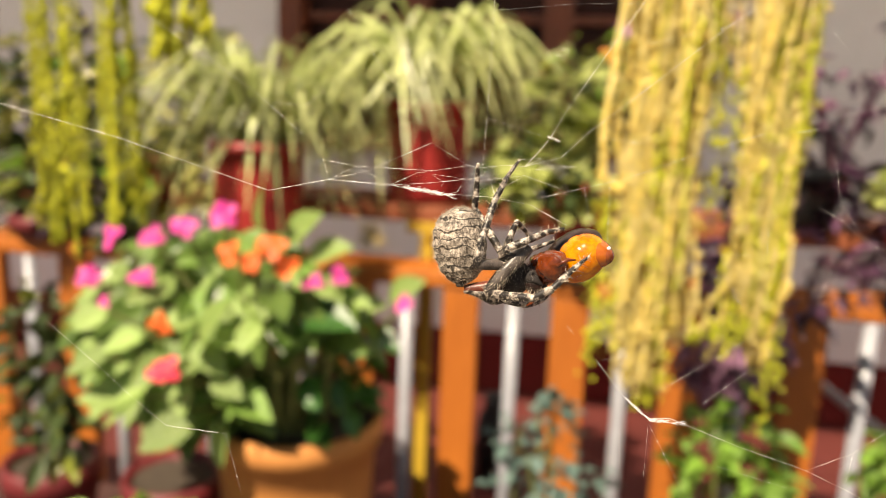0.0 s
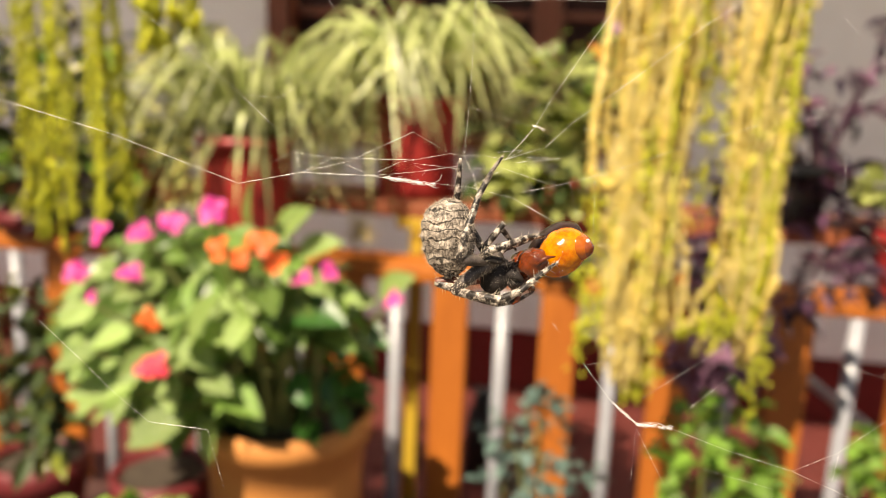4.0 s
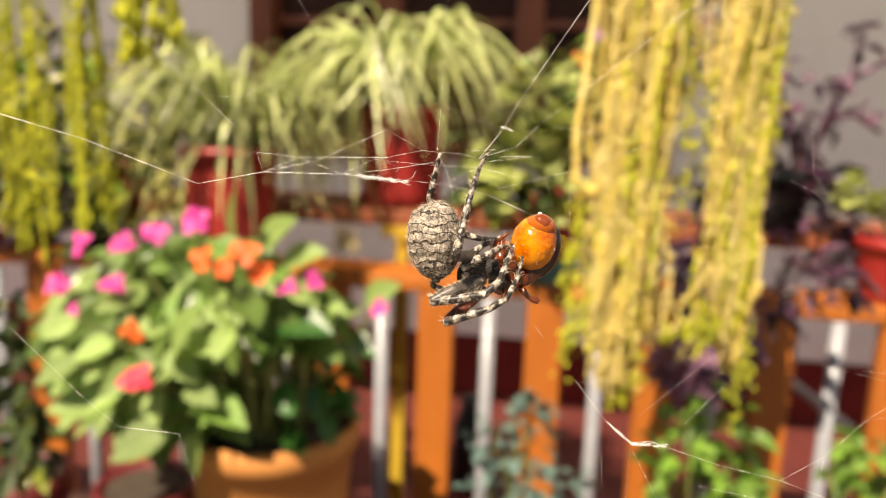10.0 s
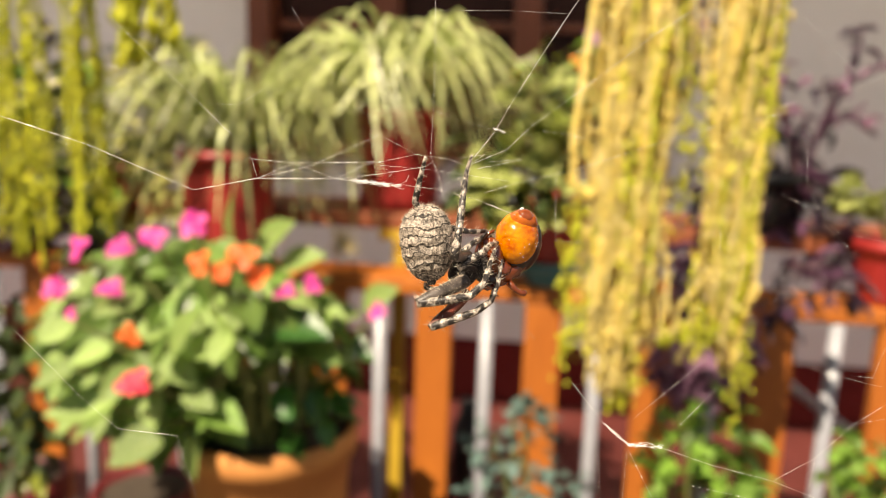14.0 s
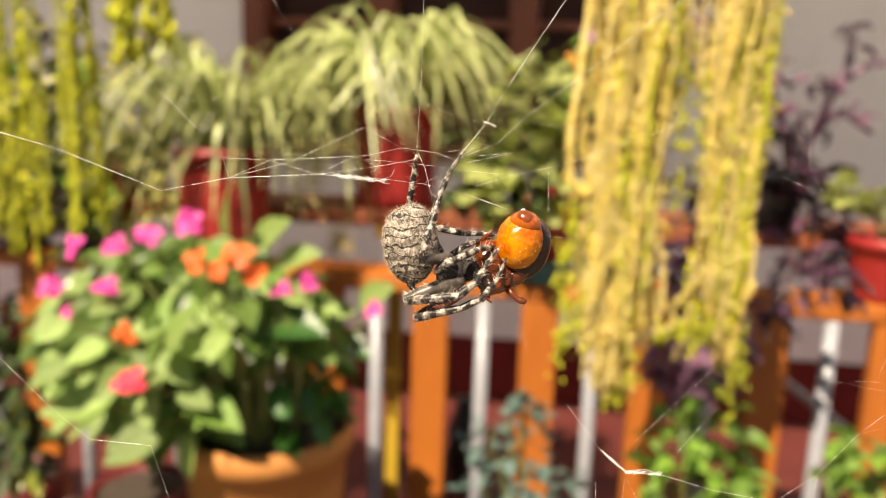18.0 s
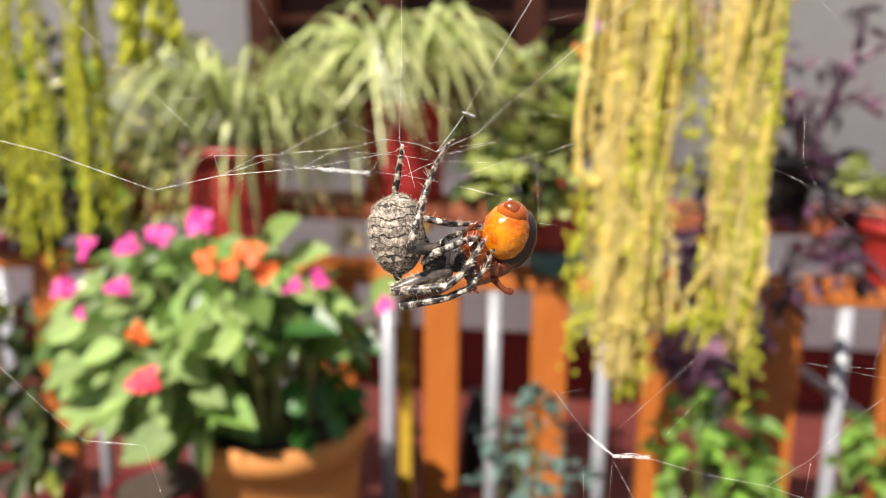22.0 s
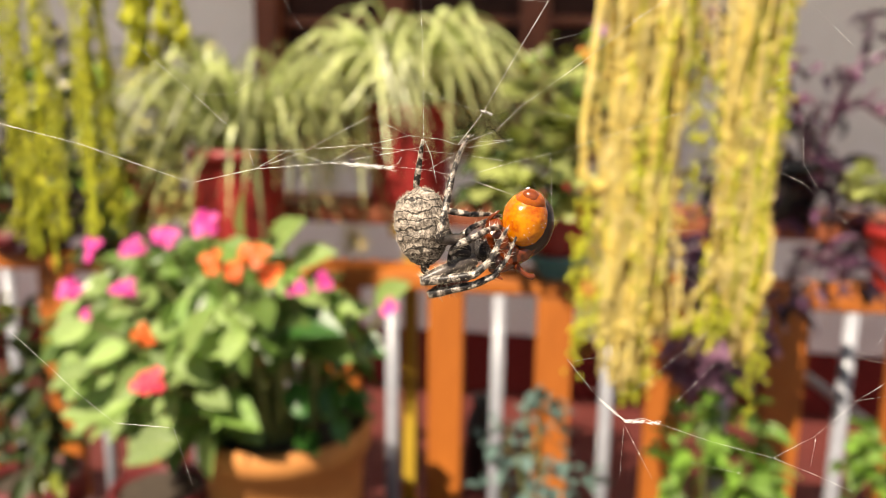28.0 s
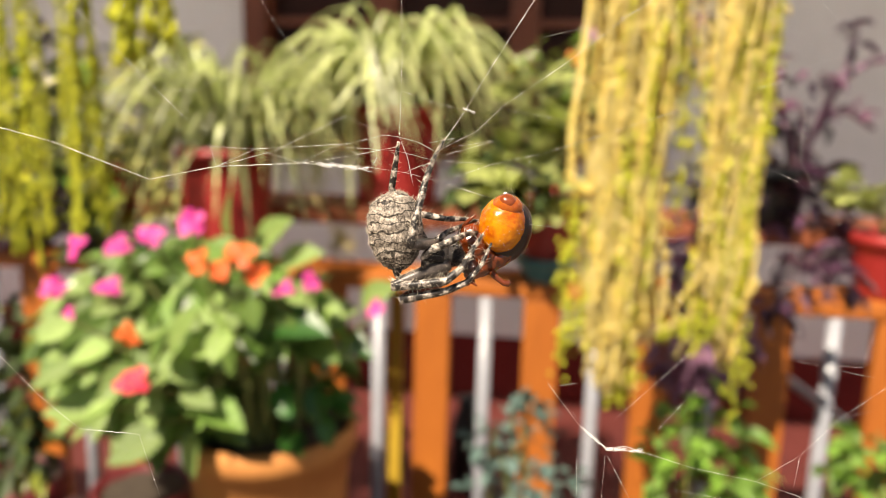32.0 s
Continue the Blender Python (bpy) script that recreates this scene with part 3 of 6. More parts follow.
def tufts(name, rows, n, label):
    """Small clumps of green-yellow blooms that stand out of a bunch; rows: x, y, z, height."""
    for x, y, z, tall in rows:
        ob = thing(name, (x, y, z), label, "hanging plant", "bloom clumps")
        bm = bmesh.new()
        for k in range(n):
            q = ends.uniform(.002, .0045)
            bud(bm, Vector((ends.gauss(0, .007), ends.gauss(0, .006), ends.gauss(0, tall))), q, q * 1.3)
        tagged(part("inflorescence", bm, M_TASSEL_GREEN, ob, smooth=True), kind="stuff")


tufts("bloom_clump", ((0.1748, 0.94, 1.111, .02), (0.1699, 0.94, 1.074, .02), (0.1697, 0.94, 1.006, .03), (0.1711, 0.94, 0.96, .02), (0.1895, 0.93, 0.9944, .03), (0.2433, 0.94, 0.899, .02), (0.2633, 0.94, 0.9157, .02),
    (0.3016, 0.94, 0.9719, .008), (0.3236, 0.94, 0.9765, .01), (0.3069, 0.94, 1.238, .03), (0.3027, 0.94, 1.308, .03), (0.3063, 0.94, 1.167, .03), (0.2382, 0.92, 1.188, .04), (0.2412, 0.92, 1.059, .04),
    (0.332, 0.94, 1.274, .03), (0.3339, 0.94, 1.218, .03), (0.4028, 0.94, 1.318, .04), (0.4078, 0.94, 1.249, .03), (0.3502, 0.94, 0.9735, .01), (0.3655, 0.94, 0.9856, .01), (0.4032, 0.94, 0.8962, .03), (0.4039, 0.93, 0.9395, .03), (0.3565, 0.93, 1.169, .03)), 34,
    "clump of yellow-green blooms hanging in the tassels")
for x, y, z, wide, label in ((0.3117, 0.94, 0.9839, .05, "curling loose tassel ends"), (0.3703, 0.94, 0.9973, .05, "curling loose tassel ends")):
    ob = thing("loose_tassel", (x, y, z), label, "hanging plant", "hanging tassels")
    for k in range(3):
        p, line = Vector((ends.uniform(-.6, .6) * wide, 0.01 * k, 0.09)), []
        w = Vector((ends.uniform(-1, 1), 0.1, -0.9))
        for i in range(14):
            line.append(p.copy())
            w = (w + Vector((ends.uniform(-.35, .35), ends.uniform(-.2, .2), -0.12 if i < 8 else 0.18))).normalized()
            p += w * 0.011
        bm = tube(bmesh.new(), line, [.0024 * (1 - 0.03 * i) for i in range(14)], 7)
        for q in line:
            bmesh.ops.create_icosphere(bm, subdivisions=1, radius=0.0033, matrix=Matrix.Translation(q + Vector((ends.gauss(0, .003), ends.gauss(0, .003), ends.gauss(0, .003)))))
        part("strand", bm, M_TASSEL_GREEN if k else M_TASSEL, ob, smooth=True)
stray = thing("loose_tassel", (0.185, .95, 1.85), "single long curved tassel string", "hanging plant", "hanging tassels")
turns = [Vector(p) - stray.location for p in ((0.1766, 0.95, 1.652), (0.1808, 0.95, 1.393), (0.1709, 0.94, 1.303), (0.1631, 0.94, 1.227), (0.1663, 0.94, 1.177), (0.1809, 0.94, 1.152), (0.2003, 0.95, 1.162))]
bm = tube(bmesh.new(), turns, .0045, 7)
for p, q in zip(turns, turns[1:]):
    for i in range(12):
        bud(bm, p.lerp(q, i / 12) + Vector((ends.gauss(0, .003), ends.gauss(0, .003), 0)), .004, .006)
part("strand", bm, M_TASSEL, stray, smooth=True)
structure("overhead_wire", tube(bmesh.new(), [(-0.8, 1.05, 3.31), (-0.8, 1.05, 1.861), (-0.79, 1.05, 1.86), (1.59, 1.05, 1.86), (1.6, 1.05, 1.861), (1.6, 1.05, 3.31)], 0.004, 6), M_WHITE_BAR, "thin wire that the green clusters hang from")
structure("overhead_wire", tube(bmesh.new(), [(-0.8, 0.95, 3.31), (-0.8, 0.95, 1.861), (-0.79, 0.95, 1.86), (1.59, 0.95, 1.86), (1.6, 0.95, 1.861), (1.6, 0.95, 3.31)], 0.004, 6), M_WHITE_BAR, "thin wire that the tassels hang from")


# ---- further plants on the stand and the railing ----
M_ROUND = material("round_leaf", (0.50, 0.52, 0.19), (0.28, 0.36, 0.09), 0.35, 16, translucent=0.25, vary=0.3)
M_DULL = material("dull_green_leaf", (0.25, 0.27, 0.045), (0.11, 0.145, 0.025), 0.24, 14, translucent=0.2, vary=0.35)
M_GLOOM = material("dark_green_leaf", (0.050, 0.075, 0.022), (0.025, 0.040, 0.014), 0.5, 14, spec=0.3, translucent=0.12, vary=0.5)
M_CREAM = material("cream_edged_leaf", (0.62, 0.57, 0.22), (0.30, 0.33, 0.08), 0.22, 12, translucent=0.25, vary=0.35)
M_PURPLE = material("purple_leaf", (0.045, 0.022, 0.044), (0.022, 0.013, 0.024), 0.45, 14, translucent=0.15, vary=0.4)
M_LILAC = material("lilac_leaf", (0.20, 0.085, 0.16), (0.11, 0.05, 0.09), 0.45, 14, translucent=0.25, vary=0.3)
M_MAUVE = material("mauve_leaf", (0.34, 0.18, 0.27), (0.19, 0.09, 0.15), 0.45, 14, translucent=0.25, vary=0.35)
M_BLUE = material("blue_grey_leaf", (0.12, 0.19, 0.16), (0.07, 0.12, 0.11), 0.6, 18, translucent=0.1, vary=0.25)
M_BRIGHT = material("bright_green_leaf", (0.25, 0.42, 0.06), (0.10, 0.22, 0.03), 0.4, 14, translucent=0.3, vary=0.35)
M_TWIG = material("dark_twig", (0.10, 0.05, 0.06), (0.06, 0.03, 0.04), 0.7, 30)
M_BLACK = material("black_plastic", (0.012, 0.012, 0.013), (0.02, 0.02, 0.02), 0.4, 10)
M_STRAW = material("dry_straw", (0.62, 0.52, 0.24), (0.48, 0.38, 0.16), 0.8, 40, translucent=0.2)
M_VIOLET = material("violet_petal", (0.40, 0.10, 0.55), (0.30, 0.06, 0.42), 0.5, 20, translucent=0.3)
M_MARIGOLD = material("marigold_petal", (0.85, 0.36, 0.04), (0.75, 0.24, 0.03), 0.5, 20, translucent=0.3)

round_leaf = leaf_mesh("leaf", M_ROUND, 1, 0.85, 0.15, 0.1, 6, 0.03, 0.7)
dull_leaf = leaf_mesh("leaf", M_DULL, 1, 0.45, 0.2, 0.12, 6)
dark_leaf = leaf_mesh("leaf", M_GLOOM, 1, 0.45, 0.2, 0.12, 6)
cream_leaf = leaf_mesh("leaf", M_CREAM, 1, 0.35, 0.3, 0.12, 6)
purple_leaf = leaf_mesh("leaf", M_PURPLE, 1, 0.32, 0.25, 0.2, 6)
lilac_leaf = leaf_mesh("leaf", M_LILAC, 1, 0.36, 0.2, 0.2, 6)
mauve_leaf = leaf_mesh("leaf", M_MAUVE, 1, 0.45, 0.2, 0.15, 5)
blue_leaf = leaf_mesh("leaf", M_BLUE, 1, 0.6, 0.1, 0.2, 5)
bright_leaf = leaf_mesh("leaf", M_BRIGHT, 1, 0.5, 0.15, 0.15, 6)


def bush(name, foot, blobs, meshes, leaves, sizes, seed, label, stems=8, stem_mat=None, category="plant", droop=0.2, face=0.4):
    """A plant from its foot; blobs: (x, y, z, rx, ry, rz) volumes in the world that its leaves fill."""
    r = random.Random(seed)
    foot = Vector(foot)
    ob = thing(name, foot, label, category)
    for k in range(leaves):
        b = blobs[k % len(blobs)]
        c = Vector(b[:3])
        d = Vector((r.gauss(0, 1), r.gauss(0, 1), r.gauss(0, 1))).normalized()
        d *= r.uniform(0.15, 1.0) ** 0.5
        p = c + Vector((d.x * b[3], d.y * b[4], d.z * b[5])) - foot
        way = Vector((d.x + r.uniform(-0.6, 0.6), d.y - face + r.uniform(-0.6, 0.6), d.z * 0.5 - droop + r.uniform(-0.5, 0.5)))
        hang("leaf", meshes[r.randrange(len(meshes))], ob, toward(p, way, r.uniform(*sizes), r.uniform(-40, 40)))
    for k in range(stems):
        b = blobs[k % len(blobs)]
        tip = Vector(b[:3]) + Vector((r.uniform(-0.7, 0.7) * b[3], r.uniform(-0.7, 0.7) * b[4], r.uniform(-0.2, 0.8) * b[5])) - foot
        base = Vector((r.uniform(-0.015, 0.015), r.uniform(-0.015, 0.015), 0))
        mid = base.lerp(tip, 0.5) + Vector((r.uniform(-0.02, 0.02), 0, 0.02))
        part("stem", tube(bmesh.new(), [base, mid, tip], [0.004, 0.003, 0.0015], 6), stem_mat or M_STEM, ob)
    return ob


# round-leaved plant in a red pot that stands in a teal bowl on the railing
RP = Vector((0.2096, 1.4, 0.9816))
pot("teal_bowl", (RP.x, RP.y, RAIL_Z), 0.125, RP.z - RAIL_Z, M_TEAL, "teal glazed bowl on the railing", 0.012, 0.6, "bowl")
RQ = Vector((0.203, 1.4, 1.096))
pot("red_pot", (RP.x, RP.y, RP.z - 0.02), 0.118, RQ.z - RP.z + 0.02, M_RED_POT, "small red pot set in a teal bowl", 0.018)
bush("round_leaved_plant", (RP.x, RP.y, RQ.z - 0.02), ((0.136, 1.36, 1.213, .10, .06, .07), (0.1022, 1.34, 1.131, .075, .05, .06), (0.1868, 1.38, 1.276, .08, .06, .06), (0.1585, 1.33, 1.114, .06, .04, .05)),
     (round_leaf, round_leaf, dull_leaf, dark_leaf), 130, (0.05, 0.08), 21, "round-leaved green plant spilling over its pot", 8, category="potted plant", face=0.9)
OF = bush("marigold_plant", (0.2732, 1.62, 1.099), ((0.2401, 1.62, 1.34, .09, .06, .07),), (dull_leaf, bright_leaf), 45, (0.03, 0.055), 22, "small green plant with orange blooms", 6, category="flowering plant")
for x, y, z, mat, q in ((0.2796, 1.6, 1.366, M_MARIGOLD, .045), (0.1418, 1.6, 1.33, M_MARIGOLD, .035), (0.3034, 1.6, 1.42, M_VIOLET, .035), (0.1626, 1.62, 1.314, M_MARIGOLD, .03)):
    fl = hang("flower", flower_mesh(mat), OF, Matrix.Translation(Vector((x, y, z)) - OF.location) @ pose(0, 0, 0, 65) @ Matrix.Diagonal((q, q, q, 1)))
    part("stem", tube(bmesh.new(), [(0, 0, 0), Vector((x, y, z)) - OF.location + Vector((0, 0.003, -0.002))], [0.003, 0.0015], 6), M_STEM, OF)
pot("red_pot", (0.2739, 1.62, SHELF_Z), 0.12, 0.05, M_RED_POT, "red plastic pot on the board", 0.018)

# mixed foliage left of the spider plants
LP = Vector((-0.7191, 1.72, 1.10))
pot("red_pot", (LP.x, LP.y, SHELF_Z), 0.18, LP.z - SHELF_Z + 0.02, M_RED_POT, "red plastic pot with a leafy plant on the board")
bush("variegated_plant", LP, ((-0.7103, 1.7, 1.213, .13, .09, .11), (-0.5635, 1.6, 1.111, .10, .06, .10), (-0.7641, 1.66, 1.062, .13, .07, .12), (-0.6657, 1.8, 1.346, .08, .06, .06)),
     (cream_leaf, cream_leaf, dark_leaf, dull_leaf), 240, (0.04, 0.085), 23, "cream and green variegated foliage plant", 14, category="potted plant")
KP = Vector((-1.011, 1.78, 1.10))
pot("burgundy_pot", (KP.x, KP.y, SHELF_Z), 0.19, KP.z - SHELF_Z + 0.02, M_BURGUNDY, "burgundy pot with dense foliage on the board")
bush("foliage_plant", KP, ((-0.9693, 1.78, 1.244, .16, .09, .15), (-1.04, 1.74, 1.058, .13, .08, .14), (-0.8769, 1.74, 1.117, .14, .08, .14), (-1.087, 1.76, 1.279, .14, .08, .14)),
     (dark_leaf, dark_leaf, dark_leaf, dull_leaf, purple_leaf, cream_leaf), 330, (0.04, 0.09), 24, "dense dark green foliage plant", 14, category="potted plant")
QP = Vector((-0.925, 1.585, 0.985))
pot("burgundy_pot", (QP.x, QP.y, RAIL_Z), 0.17, QP.z - RAIL_Z, M_BURGUNDY, "burgundy plastic pot standing on the railing", 0.03)
bush("foliage_plant", (QP.x, QP.y, QP.z - 0.02), ((-0.8746, 1.5, 1.074, .10, .07, .08), (-0.7738, 1.5, 1.031, .10, .06, .08), (-0.6843, 1.5, 0.9749, .09, .05, .06)), (dark_leaf, dark_leaf, dull_leaf, purple_leaf), 150, (0.035, 0.075), 41, "dark green foliage plant on the railing", 10, category="potted plant")
# leafy plant between the hanging stems
pot("red_pot", (-0.86, 1.66, SHELF_Z), 0.15, 0.06, M_RED_POT, "red plastic pot with a dark leafy plant on the board")
bush("foliage_plant", (-0.86, 1.66, SHELF_Z + 0.05), ((-0.992, 1.62, 1.263, .08, .05, .08), (-0.885, 1.62, 1.144, .08, .05, .08), (-0.792, 1.62, 1.221, .08, .05, .08), (-0.983, 1.62, 1.026, .08, .05, .08), (-0.761, 1.62, 1.074, .08, .05, .08), (-0.850, 1.62, 1.316, .08, .05, .08)), (dark_leaf, dark_leaf, dull_leaf, bright_leaf, cream_leaf, cream_leaf), 280, (0.035, 0.07), 46, "dark leafy plant behind hanging stems", 12, category="potted plant")
# string of pale blooms that droops by the left pot
bush("trailing_plant", (-0.5305, 1.4, 1.127), ((-0.5435, 1.38, 1.139, .04, .03, .07), (-0.5199, 1.38, 1.065, .025, .03, .05)), (cream_leaf,), 60, (0.015, 0.03), 25, "pale trailing plant drooping past the railing", 6, category="plant")

# purple foliage on the other end
PP = Vector((0.6504, 1.5, 0.9581))
pot("dark_pot", (PP.x, PP.y, SHELF_Z), 0.18, 0.12, M_BLACK, "dark plastic pot with purple foliage on the board")
bush("purple_plant", (PP.x, PP.y, 1.14), ((0.713, 1.5, 1.119, .07, .06, .055), (0.676, 1.5, 1.152, .04, .06, .07), (0.747, 1.46, 1.090, .05, .05, .04), (0.650, 1.46, 1.066, .04, .05, .05), (0.522, 1.5, 1.093, .05, .05, .09), (0.524, 1.55, 1.419, .025, .04, .07), (0.505, 1.42, 0.957, .05, .05, .07), (0.768, 1.42, 1.018, .02, .03, .04)),
     (purple_leaf, purple_leaf, purple_leaf, lilac_leaf), 250, (0.035, 0.075), 26, "dark purple leafy trailing plant", 16, M_TWIG, "potted plant")
PR = Vector((0.8605, 1.4, 0.9745))
shoots = bush("purple_plant", (0.7, 1.45, 1.13), ((0.721, 1.45, 1.333, .035, .03, .02), (0.777, 1.45, 1.401, .012, .02, .035), (0.692, 1.45, 1.253, .04, .03, .02), (0.757, 1.45, 1.254, .05, .03, .015), (0.640, 1.45, 1.337, .015, .02, .03)),
     (lilac_leaf, purple_leaf, purple_leaf, mauve_leaf), 40, (0.03, 0.06), 44, "mauve shoots with few pointed leaves before the wall", 0, M_TWIG, "potted plant")
M_SHOOT = material("mauve_stem", (0.24, 0.12, 0.19), (0.15, 0.07, 0.12), 0.5, 30)
for way in (((0.007, 0, -0.018), (0.014, 0, 0.070), (0.038, 0, 0.145), (0.068, 0, 0.209), (0.085, 0, 0.292)), ((0.038, 0, 0.145), (0.069, 0, 0.204), (0.116, 0, 0.236), (0.149, 0, 0.241)), ((0.014, 0, 0.070), (0.034, 0, 0.135), (0.087, 0, 0.141), (0.139, 0, 0.109)), ((0.007, 0, -0.018), (-0.014, 0, 0.080), (-0.053, 0, 0.144), (-0.065, 0, 0.207))):
    part("stem", tube(bmesh.new(), way, [0.0075 - 0.0008 * i for i in range(len(way))], 7), M_SHOOT, shoots, smooth=True)
bush("purple_plant", (0.7, 1.45, 1.13), ((0.659, 1.42, 1.279, .03, .02, .012), (0.506, 1.42, 1.013, .03, .03, .02), (0.635, 1.42, 1.253, .02, .02, .02)),
     (lilac_leaf, mauve_leaf, mauve_leaf), 14, (0.03, 0.05), 27, "pale mauve leaves of a trailing plant", 4, M_TWIG, "potted plant")
bush("purple_plant", (0.4915, 1.3, 0.8999), ((0.3918, 1.14, 0.8757, .07, .04, .045), (0.4612, 1.14, 0.8683, .05, .04, .05), (0.4029, 1.26, 0.9494, .05, .04, .06), (0.467, 1.2, 0.9076, .04, .04, .05), (0.4104, 1.12, 0.85, .05, .03, .03)),
     (lilac_leaf, mauve_leaf, mauve_leaf), 260, (0.025, 0.05), 28, "lilac-tinged purple plant trailing over the railing", 10, M_TWIG, "plant")
bush("purple_plant", (0.6153, 1.26, 1.007), ((0.5835, 1.16, 0.9989, .05, .03, .045), (0.5472, 1.16, 0.9553, .015, .02, .02), (0.6238, 1.14, 0.9957, .04, .03, .02)),
     (purple_leaf, purple_leaf, lilac_leaf), 44, (0.03, 0.055), 43, "dark purple leaves trailing over the orange railing", 8, M_TWIG, "plant")
pot("red_pot", (PR.x - 0.022, PR.y - 0.06, RAIL_Z), 0.145, 1.052 - RAIL_Z, M_RED_POT, "bright red pot on the railing")
bush("green_plant", (PR.x - 0.022, PR.y - 0.06, 1.047), ((0.812, 1.33, 1.115, .045, .04, .02), (0.765, 1.36, 1.128, .05, .05, .02)), (round_leaf, dull_leaf), 40, (0.03, 0.05), 29, "low green plant in a red pot", 5, category="potted plant")

# plants on the ledge
BP = Vector((-0.716, 1.18, 0.617))
pot("burgundy_pot", (BP.x, BP.y, 0.44), 0.158, BP.z - 0.44, M_BURGUNDY, "burgundy plastic pot with dark soil", 0.05)
bush("slender_plant", (BP.x, BP.y, BP.z - 0.024), ((-0.715, 1.16, 0.735, .05, .05, .05), (-0.735, 1.18, 0.86, .05, .04, .09), (-0.66, 1.14, 0.80, .03, .04, .06), (-0.655, 1.10, 0.70, .04, .04, .05)), (dark_leaf, dark_leaf, dark_leaf, dull_leaf), 150, (0.03, 0.06), 30, "dark sprawling plant in a burgundy pot", 8, category="potted plant")
BQ = Vector((-0.4738, 1.12, 0.635))
pot("burgundy_pot", (BQ.x, BQ.y, 0.44), 0.16, BQ.z - 0.44, M_BURGUNDY, "burgundy plastic pot standing beside a terracotta pot", 0.045)


def ledge_bush(name, x, y, blobs, meshes, n, sizes, seed, label):
    bush(name, (x, y, 0.47), blobs, meshes, n, sizes, seed, label, 9, category="plant")


ledge_bush("succulent_plant", 0.124, 1.1, ((0.08961, 1.1, 0.7286, .04, .04, .05), (0.1458, 1.12, 0.7307, .05, .04, .06), (0.1669, 1.08, 0.6735, .07, .05, .05), (0.1548, 1.14, 0.7761, .02, .02, .02), (0.1032, 1.06, 0.6632, .06, .05, .05)),
           (blue_leaf,), 150, (0.016, 0.034), 31, "blue-grey succulent with small rounded leaves")
ledge_bush("green_bush", 0.380, 1.05, ((0.3738, 1.05, 0.7615, .06, .05, .05), (0.4354, 1.06, 0.7865, .05, .04, .05), (0.3941, 1.02, 0.7131, .09, .05, .05), (0.4588, 1.03, 0.7006, .05, .05, .04)),
           (bright_leaf, bright_leaf, leaf_a), 110, (0.03, 0.055), 32, "bright green leafy bush on the ledge")
ledge_bush("green_bush", 0.609, 0.98, ((0.6186, 0.98, 0.7681, .05, .04, .04), (0.6564, 1, 0.7856, .04, .04, .04), (0.594, 0.97, 0.729, .05, .04, .03)),
           (bright_leaf, leaf_a), 60, (0.03, 0.05), 33, "bright green leafy bush at the ledge's end")
ledge_bush("green_bush", -0.473, 0.92, ((-0.468, 0.92, 0.675, .06, .04, .02), (-0.410, 0.92, 0.682, .04, .03, .02)), (bright_leaf, leaf_b), 36, (0.03, 0.05), 34, "low green leafy bush before the pots")
# a runner of the spider plant with a pale plantlet at its end
runner = thing("plant_runner", (P1.x, P1.y, P1.z - 0.02), "straw-coloured spider plant runner with a pale plantlet", "plant")
tip, bow = Vector((-0.1873, 1.4, 1.002)) - runner.location, Vector((-0.2633, 1.46, 1.098)) - runner.location
part("stem", tube(bmesh.new(), [(0, 0, 0), bow * 0.5 + Vector((0, -0.02, 0.06)), bow, bow.lerp(tip, 0.5) + Vector((-.004, 0, 0)), tip], [0.003, 0.0025, 0.0022, 0.002, 0.0018], 6), M_STRAW, runner)
bm = bmesh.new()
for k in range(60):
    d = Vector((rnd.gauss(0, 1), rnd.gauss(0, 1), rnd.gauss(0, 1))).normalized()
    tube(bm, [tip, tip + Vector((d.x * 0.02, d.y * 0.02, d.z * 0.02)), tip + Vector((d.x * 0.034, d.y * 0.034, d.z * 0.036 - 0.008))], [0.0014, 0.0012, 0.0004], 4)
part("plantlet", bm, M_STRAW, runner)
# a grey strut that leans behind the railing
strut = house(thing("leaning_strut", (0, 0, 0), "pale grey metal strut leaning behind the railing", "metal bar"))
part("bar", tube(bmesh.new(), [(0.59, 1.9, 0.630), (0.79, 1.9, 0.490), (1.46, 1.9, 0.012)], 0.012, 10), material("pale_zinc", (0.48, 0.48, 0.50), (0.38, 0.38, 0.40), 0.4, 12), strut)
# things on the porch floor
jar = house(thing("black_jar", (0, 0, 0), "black plastic jar on the porch floor", "jar"))
jx = -0.226
bm = lathe_bm([(0.03, 0.0), (0.05, 0.01), (0.055, 0.2), (0.045, 0.24), (0.03, 0.27), (0.032, 0.31), (0.012, 0.315)], 24)
bmesh.ops.translate(bm, verts=bm.verts, vec=(jx, 2.3, 0.012))
part("body", bm, M_BLACK, jar, smooth=True)

